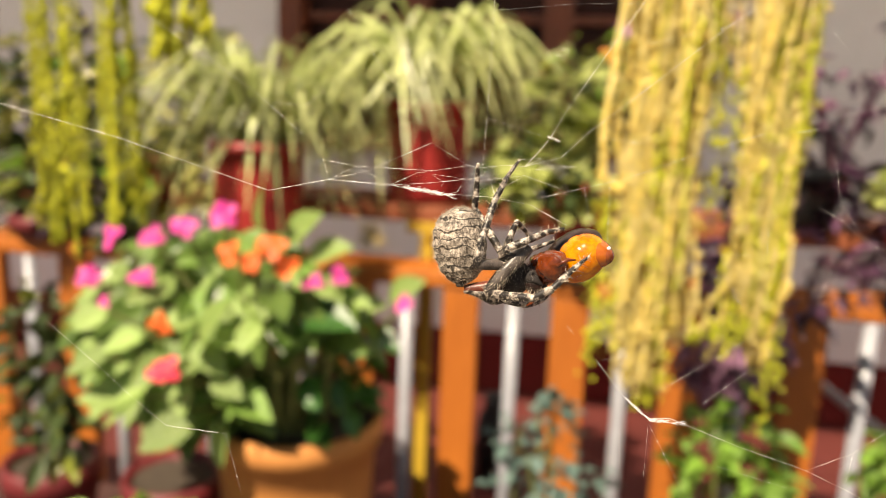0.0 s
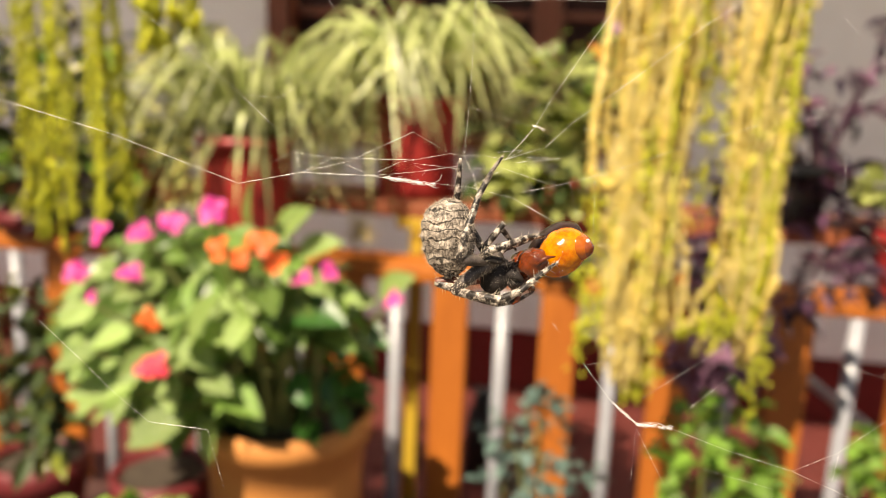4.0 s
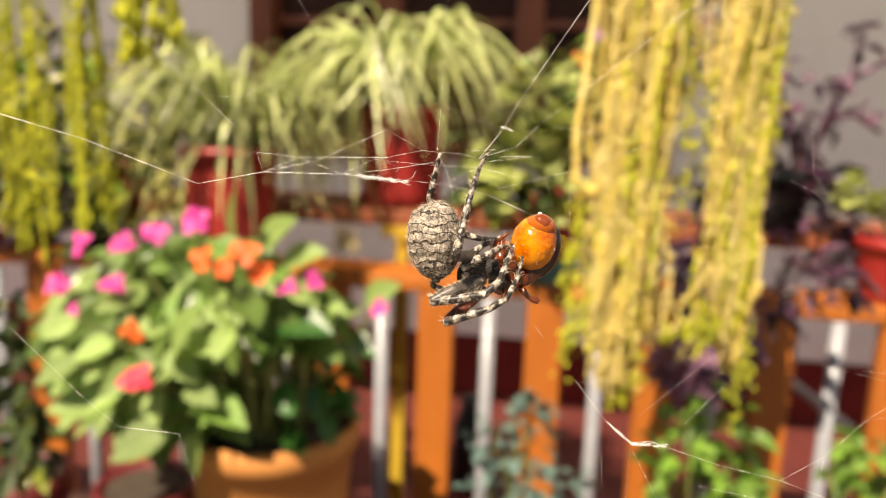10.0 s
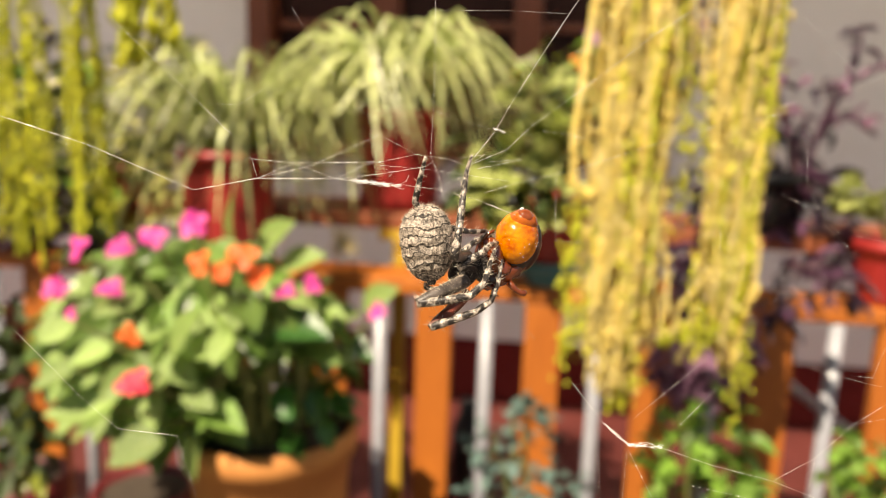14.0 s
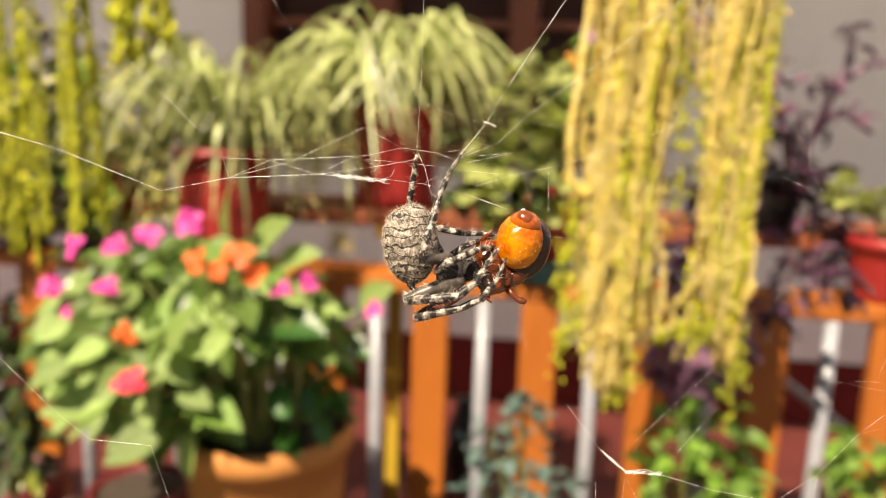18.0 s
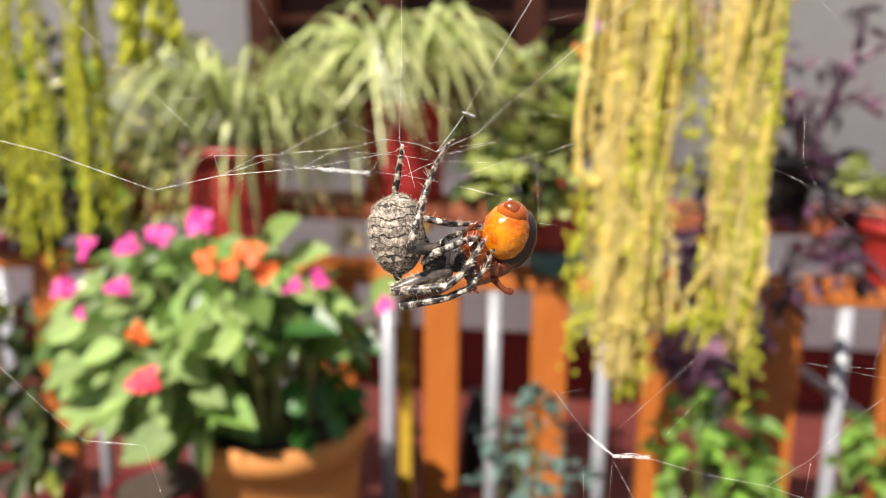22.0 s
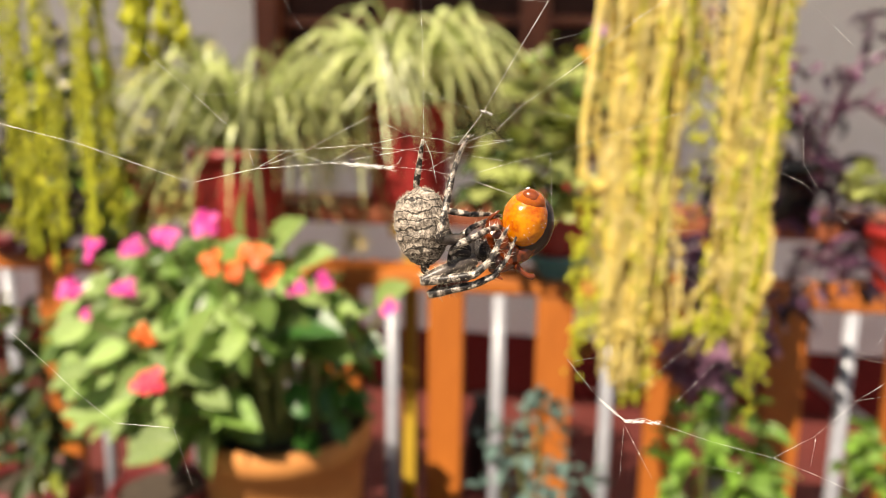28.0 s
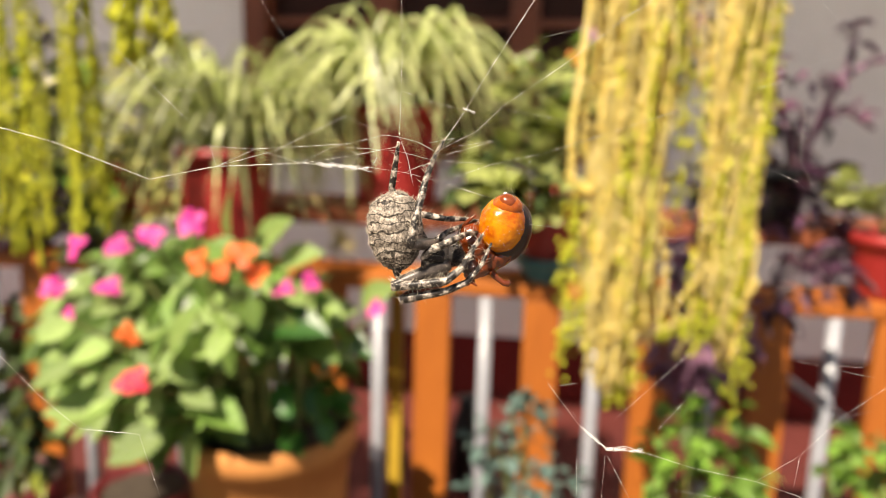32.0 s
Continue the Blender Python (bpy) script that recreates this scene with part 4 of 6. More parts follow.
# ---- spider ----
def abdomen_material():
    m = material("mottled_abdomen", (0.67, 0.58, 0.48), (0.095, 0.073, 0.057), 0.6, 1700, bump=1.0, spread=0.36, spec=0.3, fine=3.0, stretch=(1.5, 1.5, 0.7))
    nt = m.node_tree
    n, link = nt.nodes, nt.links.new
    tc = n["Texture Coordinate"]
    bsdf = n["Principled BSDF"]
    # wavy dark cross lines, and broad darker patches
    wave = n.new("ShaderNodeTexWave")
    wave.bands_direction = "Z"
    wave.inputs["Scale"].default_value, wave.inputs["Distortion"].default_value = 215, 7
    wave.inputs["Detail"].default_value, wave.inputs["Detail Scale"].default_value = 2.5, 1.8
    patch = n.new("ShaderNodeTexNoise")
    patch.inputs["Scale"].default_value, patch.inputs["Detail"].default_value = 330, 5
    # a net of dark lines: the shade of furrows put into the colour
    cells = n.new("ShaderNodeTexVoronoi")
    cells.feature = "DISTANCE_TO_EDGE"
    cells.inputs["Scale"].default_value = 620
    shake = n.new("ShaderNodeTexNoise")
    shake.inputs["Scale"].default_value, shake.inputs["Detail"].default_value = 900, 3
    link(tc.outputs["Object"], shake.inputs["Vector"])
    warp = n.new("ShaderNodeVectorMath")
    warp.operation = "MULTIPLY_ADD"
    warp.inputs[1].default_value = (0.0016, 0.0016, 0.0016)
    link(shake.outputs["Color"], warp.inputs[0])
    squeeze = n.new("ShaderNodeMapping")
    squeeze.inputs["Scale"].default_value = (0.55, 0.55, 1.7)
    link(tc.outputs["Object"], squeeze.inputs["Vector"])
    link(squeeze.outputs[0], warp.inputs[2])
    colour = bsdf.inputs["Base Color"].links[0].from_socket
    for tex, lo, hi, dark, light in ((cells, 0.0, 0.09, 0.55, 1.0), (wave, 0.0, 0.19, 0.16, 1.0), (wave, 0.50, 0.16, 0.85, 1.2), (patch, 0.36, 0.64, 0.6, 1.1)):
        link(warp.outputs[0] if tex == cells else tc.outputs["Object"], tex.inputs["Vector"])
        mp = n.new("ShaderNodeMapRange")
        mp.inputs["From Min"].default_value, mp.inputs["From Max"].default_value = lo, hi
        mp.inputs["To Min"].default_value, mp.inputs["To Max"].default_value = dark, light
        link(tex.outputs["Distance" if tex == cells else "Fac"], mp.inputs["Value"])
        mp.interpolation_type = "SMOOTHSTEP"
        mul = n.new("ShaderNodeMix")
        mul.data_type, mul.blend_type = "RGBA", "MULTIPLY"
        mul.inputs["Factor"].default_value = 1.0
        link(colour, mul.inputs["A"])
        link(mp.outputs[0], mul.inputs["B"])
        colour = mul.outputs["Result"]
    # dark specks, thick at the rear end and sparse at the shoulders
    place, speck = n.new("ShaderNodeSeparateXYZ"), n.new("ShaderNodeTexNoise")
    link(tc.outputs["Object"], place.inputs[0])
    speck.inputs["Scale"].default_value, speck.inputs["Detail"].default_value = 1250, 2
    link(tc.outputs["Object"], speck.inputs["Vector"])
    rear, less, cut = n.new("ShaderNodeMapRange"), n.new("ShaderNodeMath"), n.new("ShaderNodeMapRange")
    rear.inputs["From Min"].default_value, rear.inputs["From Max"].default_value = -0.0062, -0.0005
    rear.inputs["To Min"].default_value, rear.inputs["To Max"].default_value = 0.07, -0.25
    link(place.outputs["Z"], rear.inputs["Value"])
    less.operation = "ADD"
    link(speck.outputs["Fac"], less.inputs[0])
    link(rear.outputs[0], less.inputs[1])
    cut.inputs["From Min"].default_value, cut.inputs["From Max"].default_value = 0.50, 0.60
    link(less.outputs[0], cut.inputs["Value"])
    spots = n.new("ShaderNodeMix")
    spots.data_type = "RGBA"
    link(cut.outputs[0], spots.inputs["Factor"])
    link(colour, spots.inputs["A"])
    spots.inputs["B"].default_value = (0.045, 0.034, 0.027, 1)
    link(spots.outputs["Result"], bsdf.inputs["Base Color"])
    return m


M_ABDOMEN = abdomen_material()
M_DARK = material("dark_leg_band", (0.012, 0.010, 0.009), (0.10, 0.078, 0.060), 0.5, 1500, spread=0.36, spec=0.3)
M_FEMUR = material("grey_brown_femur", (0.12, 0.098, 0.085), (0.035, 0.028, 0.024), 0.36, 700, bump=0.4, spread=0.35)
M_RUST = material("rust_femur", (0.20, 0.045, 0.025), (0.09, 0.03, 0.02), 0.4, 500)
M_HEAD = material("dark_carapace", (0.012, 0.010, 0.010), (0.045, 0.038, 0.035), 0.65, 900, bump=0.9, spec=0.25)
M_BRISTLE = material("pale_bristle", (0.80, 0.72, 0.58), (0.5, 0.42, 0.32), 0.5, 900)
M_AMBER = material("amber_cuticle", (0.66, 0.235, 0.002), (0.42, 0.075, 0.001), 0.26, 260, bump=0.16, coat=0.6, spec=0.3, spread=0.35)
M_RUSSET = material("russet_cuticle", (0.20, 0.036, 0.005), (0.06, 0.012, 0.004), 0.2, 300, bump=0.15, coat=0.8)
M_NUB = material("brown_amber_cuticle", (0.30, 0.065, 0.006), (0.15, 0.028, 0.005), 0.2, 300, bump=0.15, coat=0.8)
M_RING = material("red_amber_cuticle", (0.46, 0.115, 0.004), (0.32, 0.06, 0.003), 0.2, 300, bump=0.15, coat=0.9)
M_SHELL = material("dark_shell", (0.030, 0.008, 0.004), (0.005, 0.003, 0.003), 0.28, 350, bump=0.2, coat=0.2)
M_SILK = material("spider_silk", (0.92, 0.92, 0.90), (0.85, 0.85, 0.84), 0.25, 2000, bump=0, spec=0.8)

spider = thing("spider", (0, 0.11, 1.25), "brown mottled orb-weaver spider hanging in its web", "spider")
srnd = random.Random(11)


def mm(*v):
    return Vector(v) * 0.001


def bristle(bm, foot, way, length, radius):
    """A tapered hair: three sides."""
    x = Vector(way).normalized()
    a = x.orthogonal().normalized() * radius
    b = x.cross(a)
    tip = bm.verts.new(Vector(foot) + x * length)
    ring = [bm.verts.new(Vector(foot) + a * math.cos(k * 2.094) + b * math.sin(k * 2.094)) for k in range(3)]
    for k in range(3):
        bm.faces.new((ring[k], ring[(k + 1) % 3], tip))


AB, AB_R = mm(-2.78, 0, 0.42), mm(4.05, 4.0, 6.2)
AB_TURN = Euler((0, radians(-4), 0)).to_matrix()


def abdomen_point(d):
    """The skin along the direction d: an egg, broad at the shoulders, with cross folds."""
    d = Vector(d).normalized()
    k = 1.0 + 0.06 * d.z
    if d.z > 0.6:
        k *= 1 - 0.35 * (d.z - 0.6) ** 1.2 * (1 - 0.6 * d.x)
    dorsal = max(0.0, -d.x * 0.6 - d.y * 0.8)
    p = Vector((d.x * AB_R.x, d.y * AB_R.y, d.z * AB_R.z)) * k
    fold = 1.3 * math.sin(p.z * 3300 + 2.2 * noise.noise(p * 420)) + 0.7 * noise.noise(p * 900)
    p += d * (0.00011 * fold * dorsal + 0.00017 * noise.noise(p * 1500) + 0.0001 * noise.noise(p * 3100))
    # the crenulated furrow along the flank
    edge = d.x * 0.8 - d.y * 0.6 + 0.93 + 0.03 * math.sin(p.z * 4200)
    p -= d * 0.00030 * math.exp(-(edge / 0.03) ** 2) * (abs(d.z) < 0.8)
    return AB + AB_TURN @ p


bm = bmesh.new()
bmesh.ops.create_uvsphere(bm, u_segments=110, v_segments=80, radius=1.0)
for v in bm.verts:
    v.co = abdomen_point(v.co)
abdomen = part("abdomen", bm, M_ABDOMEN, spider, "mottled grey-brown ridged abdomen", smooth=True)
bm = bmesh.new()
for k in range(1500):
    d = Vector((srnd.gauss(0, 1), srnd.gauss(0, 1), srnd.gauss(0, 1))).normalized()
    bristle(bm, abdomen_point(d) - d * 0.00005, d + Vector((0, 0, 0.35)) + Vector((srnd.gauss(0, .3), srnd.gauss(0, .3), srnd.gauss(0, .3))), srnd.uniform(0.25, 0.8) * 0.001, 0.000017)
tagged(part("bristles", bm, M_BRISTLE, abdomen), kind="stuff")
for dx in (-0.35, 0.0, 0.35):
    bm = bmesh.new()
    ball(bm, mm(-2.45, -1, -5.25) + mm(dx, 0.3 * abs(dx), 0), mm(0.35, 0.35, 0.6), 10)
    part("spinneret", bm, M_DARK, abdomen, "dark spinneret", smooth=True)
bm = bmesh.new()
ball(bm, mm(3.29, 2, -3.93), mm(2.3, 2.2, 2.9), 26, Euler((0, radians(35), 0)).to_quaternion())
ball(bm, mm(5.62, 2, -3.35), mm(1.7, 1.7, 1.6), 20)
for v in bm.verts:
    v.co += Vector(v.normal) * 0.00012 * noise.noise(v.co * 1700) if v.normal.length else Vector()
head = part("cephalothorax", bm, M_HEAD, spider, "dark hairy head and thorax", smooth=True)
bm = bmesh.new()
for k in range(420):
    d = Vector((srnd.gauss(0, 1), srnd.gauss(0, 1) - 0.8, srnd.gauss(0, 1))).normalized()
    c = mm(3.29, 2, -3.93) if k % 2 else mm(5.62, 2, -3.35)
    bristle(bm, c + d * (0.0021 if k % 2 else 0.0016), d + Vector((0.4, 0, 0.2)), srnd.uniform(.4, .9) * .001, .00003)
tagged(part("bristles", bm, material("grey_hair", (0.42, 0.38, 0.34), (0.14, 0.12, 0.11), 0.6, 900), head), kind="stuff")
for u, v, w in ((6.72, 1, -3.9), (7.07, 3.5, -4.77)):
    bm = bmesh.new()
    tube(bm, [mm(u, w * 0 + v, w) + mm(-.8, 0, .3), mm(u, v, w), mm(u, v, w) + mm(1.0, .2, -.8)], [.0007, .00065, .0002], 10)
    part("jaw", bm, M_HEAD, spider, "dark jaw", smooth=True)
for u, v, w in ((5.78, -0.1, -1.88), (6.4, 0, -2.41), (6.16, 1.2, -1.59), (6.76, 1, -2.05)):
    bm = bmesh.new()
    ball(bm, mm(u, v, w), mm(.16, .16, .16), 8)
    part("eye", bm, M_SHELL, spider, "small black eye", smooth=True)


def leg_material():
    """Pale and dark rings with ragged edges, laid along the limb by its own measure."""
    m = material("banded_leg", (0.66, 0.58, 0.49), (0.06, 0.045, 0.035), 0.45, 1300, spread=0.28, bump=0.6)
    nt = m.node_tree
    n, link = nt.nodes, nt.links.new
    bsdf = n["Principled BSDF"]
    along, ragged = n.new("ShaderNodeAttribute"), n.new("ShaderNodeTexNoise")
    along.attribute_name = "band"
    ragged.inputs["Scale"].default_value, ragged.inputs["Detail"].default_value = 1900, 5
    link(n["Texture Coordinate"].outputs["Object"], ragged.inputs["Vector"])
    add, turn, edge = n.new("ShaderNodeMath"), n.new("ShaderNodeMath"), n.new("ShaderNodeMapRange")
    add.operation, turn.operation = "MULTIPLY_ADD", "PINGPONG"
    add.inputs[1].default_value, turn.inputs[1].default_value = 1.25, 0.5
    link(ragged.outputs["Fac"], add.inputs[0])
    link(along.outputs["Fac"], add.inputs[2])
    link(add.outputs[0], turn.inputs[0])
    edge.inputs["From Min"].default_value, edge.inputs["From Max"].default_value = 0.17, 0.40
    link(turn.outputs[0], edge.inputs["Value"])
    mix = n.new("ShaderNodeMix")
    mix.data_type = "RGBA"
    mix.inputs["A"].default_value = (0.018, 0.014, 0.012, 1)
    link(edge.outputs[0], mix.inputs["Factor"])
    link(bsdf.inputs["Base Color"].links[0].from_socket, mix.inputs["B"])
    link(mix.outputs["Result"], bsdf.inputs["Base Color"])
    return m


M_LEG = leg_material()


def limb(name, points, radii, bands, parent, origin, label="", femur=None, hairs=60, plain=1):
    """A jointed, banded, bristly limb. points in mm; bands: how many light and dark rings."""
    origin = mm(*origin)
    pts = [mm(*p) - origin for p in points]
    fine, rad = [], []
    for i in range(len(pts) - 1):
        for k in range(12):
            s = k / 12
            fine.append(pts[i].lerp(pts[i + 1], s))
            waist = 1.0 + 0.13 * math.sin(math.pi * s)
            rad.append((radii[i] + (radii[i + 1] - radii[i]) * s) * 0.001 * waist)
    fine.append(pts[-1])
    rad.append(radii[-1] * 0.001)
    bm = bmesh.new()
    tube(bm, fine, rad, 14)
    total = sum((b - a).length for a, b in zip(fine, fine[1:]))
    bm.faces.ensure_lookup_table()
    bm.verts.ensure_lookup_table()
    band = bm.verts.layers.float.new("band")
    run = 0.0
    for i, p in enumerate(fine):
        run += (p - fine[i - 1]).length if i else 0.0
        for v in bm.verts[i * 14:(i + 1) * 14]:
            v[band] = run / total * bands * 1.25
    if femur is not None:
        for f in bm.faces[:12 * plain * 14]:
            f.material_index = 1
    r = srnd
    for k in range(hairs):
        i = r.randrange(len(fine) - 1)
        c = fine[i].lerp(fine[i + 1], r.random())
        ax = (fine[i + 1] - fine[i]).normalized()
        d = Vector((r.gauss(0, 1), r.gauss(0, 1), r.gauss(0, 1)))
        d = (d - ax * d.dot(ax)).normalized()
        n0 = len(bm.faces)
        spine = k % 7 == 0
        bristle(bm, c + d * rad[i] * 0.9, d + ax * 0.5, r.uniform(.8, 1.25) * .001 if spine else r.uniform(.2, .6) * .001, .000045 if spine else .000022)
        bm.faces.ensure_lookup_table()
        for f in bm.faces[n0:]:
            f.material_index = 2
    ob = part(name, bm, M_LEG, parent, label, smooth=True)
    ob.data.materials.append(femur or M_FEMUR)
    ob.data.materials.append(M_BRISTLE)
    ob.location = origin
    return ob


HIP = (3.21, -1, -1.56)
limb("leg", [(1.18, 4, -0.85), (-3.75, 4, 6.97), (-3.05, 3, 10.3), (-2.32, 1.5, 13.7)], (.6, .5, .42, .22), 5.5, spider, (1.18, 4, -0.85), "black and white banded hind leg", hairs=50)
limb("leg", [HIP, (0.07, -6, -1.67), (0.79, -6, 1.93), (2.13, -4, 7.65), (3.45, -1.5, 11.5), (4.64, 0, 13.7)], (.8, .66, .52, .43, .3, .17), 7, spider, HIP, "banded hind leg with a smooth brown thigh", M_FEMUR, 240)
thigh_c = limb("leg", [(0, 0, 0), (1.2, 0, 0.25), (5.2, 0, 0)], (.5, .5, .4), 2.2, spider, (0, 0, 0), "thin banded leg reaching to the prey", hairs=60)
shank_c = limb("lower_leg", [(0, 0, 0), (2.6, 0, 0.15), (5.2, 0, 0)], (.4, .32, .18), 2.2, spider, (0, 0, 0), "thin banded lower leg", hairs=50)
limb("leg", [(2.52, 2, -1.61), (4.65, 2, 0.14), (6.71, 4, 1.05), (8.43, 6, 1.87)], (.55, .42, .34, .2), 3, spider, (2.52, 2, -1.61), "dark thin leg holding the prey", hairs=40)
palp = limb("palp", [(4.15, -1, -3.83), (1.55, -3.2, -3.45), (2.77, -3.2, -2.34), (4.84, -2.5, -1.54), (7.3, 1, -0.25), (9.19, 3, 0.14)], (.5, .5, .52, .5, .4, .25), 6, spider, (4.15, -1, -3.83), "banded foreleg with a pale knee", M_HEAD, 160)
KA, KB = (-2.96, -3, -7.57), (-1.94, -2, -9.59)
leg_a = limb("leg", [(4.95, 0, -4.62), (0.74, -2.4, -6.01), KA], (.95, .95, .7), 1.2, spider, (4.95, 0, -4.62), "thick dark hairy foreleg", M_FEMUR, 620, plain=2)
shank_a = limb("lower_leg", [KA, (0.73, -4, -7.32), (4.76, -4.2, -6.83), (7.18, -3.6, -4.91), (8.87, -1, -1.94), (10.1, 1, -0.13)], (.62, .6, .55, .45, .34, .16), 5.5, spider, KA, "banded bristly lower foreleg", hairs=260)
leg_b = limb("leg", [(5.02, 1.5, -6.23), (1.33, -0.5, -8.2), KB], (.85, .85, .6), 1.2, spider, (5.02, 1.5, -6.23), "dark foreleg, rust red within", M_RUST, 200, plain=2)
shank_b = limb("lower_leg", [KB, (1.3, -3, -8.94), (4.81, -3.2, -8.26), (7.63, -2.4, -7.13), (9.82, 0, -4.62), (11.3, 1.5, -1.52)], (.58, .56, .5, .42, .32, .16), 6, spider, KB, "banded bristly lower foreleg", hairs=240)
limb("leg", [(3.52, 3, -6.31), (-0.39, 3, -7.49), (-2.71, 2, -6.26), (-3, 1, -5.74)], (.6, .55, .42, .3), 3, spider, (3.52, 3, -6.31), "dark banded leg folded under the abdomen", hairs=50)

# ---- prey ----
prey = thing("insect_prey", (0, 0.11, 1.25), "glossy amber insect held by the spider", "insect")
PC = mm(13.2, 6, 0.75)


def lump(name, centre, radii, mat, tilt, label="", bumps=0.00012, scale=900, seg=40, yturn=0.0, rings=()):
    bm = bmesh.new()
    c = mm(*centre) - PC
    q = Euler((radians(yturn), radians(tilt), 0)).to_quaternion()
    bmesh.ops.create_uvsphere(bm, u_segments=seg, v_segments=seg * 2 // 3, radius=1.0)
    for v in bm.verts:
        d = v.co.copy()
        w = Vector((d.x * radii[0], d.y * radii[1], d.z * radii[2])) * 0.001
        w *= 1 - 0.030 * sum(math.exp(-((d.z - g + 0.04 * math.sin(9 * math.atan2(d.y, d.x))) / 0.035) ** 2) for g in rings)
        w += d * bumps * (noise.noise(w * scale) + 0.5 * noise.noise(w * scale * 2.7))
        v.co = c + q @ w
    return part(name, bm, mat, prey, label, smooth=True)


lump("abdomen", (13, 4.5, 1.33), (3.55, 3.4, 4.35), M_AMBER, 12, "shiny orange abdomen with fine rings", 0.00011, 480, 64, rings=(0.5, 0.12, -0.3))
lump("tail_segment", (13.8, 2.6, 4.5), (1.5, 1.35, 1.35), M_NUB, 12, "rust brown glossy end segment", 0.00008)
lump("tail_segment", (13.8, 3.6, 3.95), (2.4, 2.3, 1.9), M_RING, 12, "rust brown ring", 0.00008)
lump("thorax", (8.56, 5, -1.05), (2.3, 2.3, 3.0), M_RUSSET, -28, "rust red segmented thorax", 0.00030, 700, 56, rings=(0.65, 0.3, -0.05, -0.4))
lump("thorax", (10, 6, -3.27), (2.9, 2.4, 2.4), M_RUSSET, 30, "dark rust underside", 0.00035, 800, 56, rings=(0.5, 0.1, -0.3))
lump("wing_case", (13.9, 6.2, 0.26), (3.6, 3.0, 5.0), M_SHELL, 20, "dark brown glossy wing case", 0.0001, 700)
lump("wing_case", (11.2, 6, -4.47), (1.6, 2.0, 4.6), M_RUSSET, 62, "dark brown folded wing case", 0.0003, 900)
lump("head", (8.0, 4.6, -4.9), (1.9, 1.6, 1.3), M_SHELL, 20, "dark crumpled head", 0.0004, 900)
bm = bmesh.new()
a = mm(11.2, 4, -5.78) - PC
tube(bm, [a, a + mm(1.0, 0, -1.1), a + mm(1.9, -.1, -1.75), a + mm(2.6, -.1, -1.8), a + mm(2.95, -.1, -1.7)], [.0006, .00042, .00045, .00058, .00022], 10)
part("foot", bm, M_RUSSET, prey, "rust brown hooked leg", smooth=True)
for u0, u1, u2 in (((6.71, 4, 0.73), (8.09, 4, 2.11), (9.04, 3.5, 2.69)), ((8.3, 3.9, -5.6), (8.5, 3.1, -7.5), (9.04, 2.6, -7.86)), ((8.7, 3.9, -5.4), (8.27, 2.6, -6.89), (7.68, 2.6, -7.86))):
    part("leg", tube(bmesh.new(), [mm(*u0) - PC, mm(*u1) - PC, mm(*u2) - PC], [.00035, .0003, .00012], 8), M_RUSSET, prey, smooth=True)
bm = bmesh.new()
for k in range(22):
    d = Vector((srnd.uniform(-1, 1), srnd.uniform(-1, -.2), srnd.uniform(-1, 1))).normalized()
    c = mm(13, 4.5, 1.33) - PC + Vector((d.x * 3.6, d.y * 3.45, d.z * 4.4)) * .001
    ball(bm, c, mm(*[srnd.uniform(.03, .07)] * 3), 6)
bm2 = mm(13.5, 3, 5.81) - PC
ball(bm, bm2, mm(.35, .3, .3), 8)
tagged(part("silk_specks", bm, M_SILK, prey, "white silk specks"), kind="stuff")

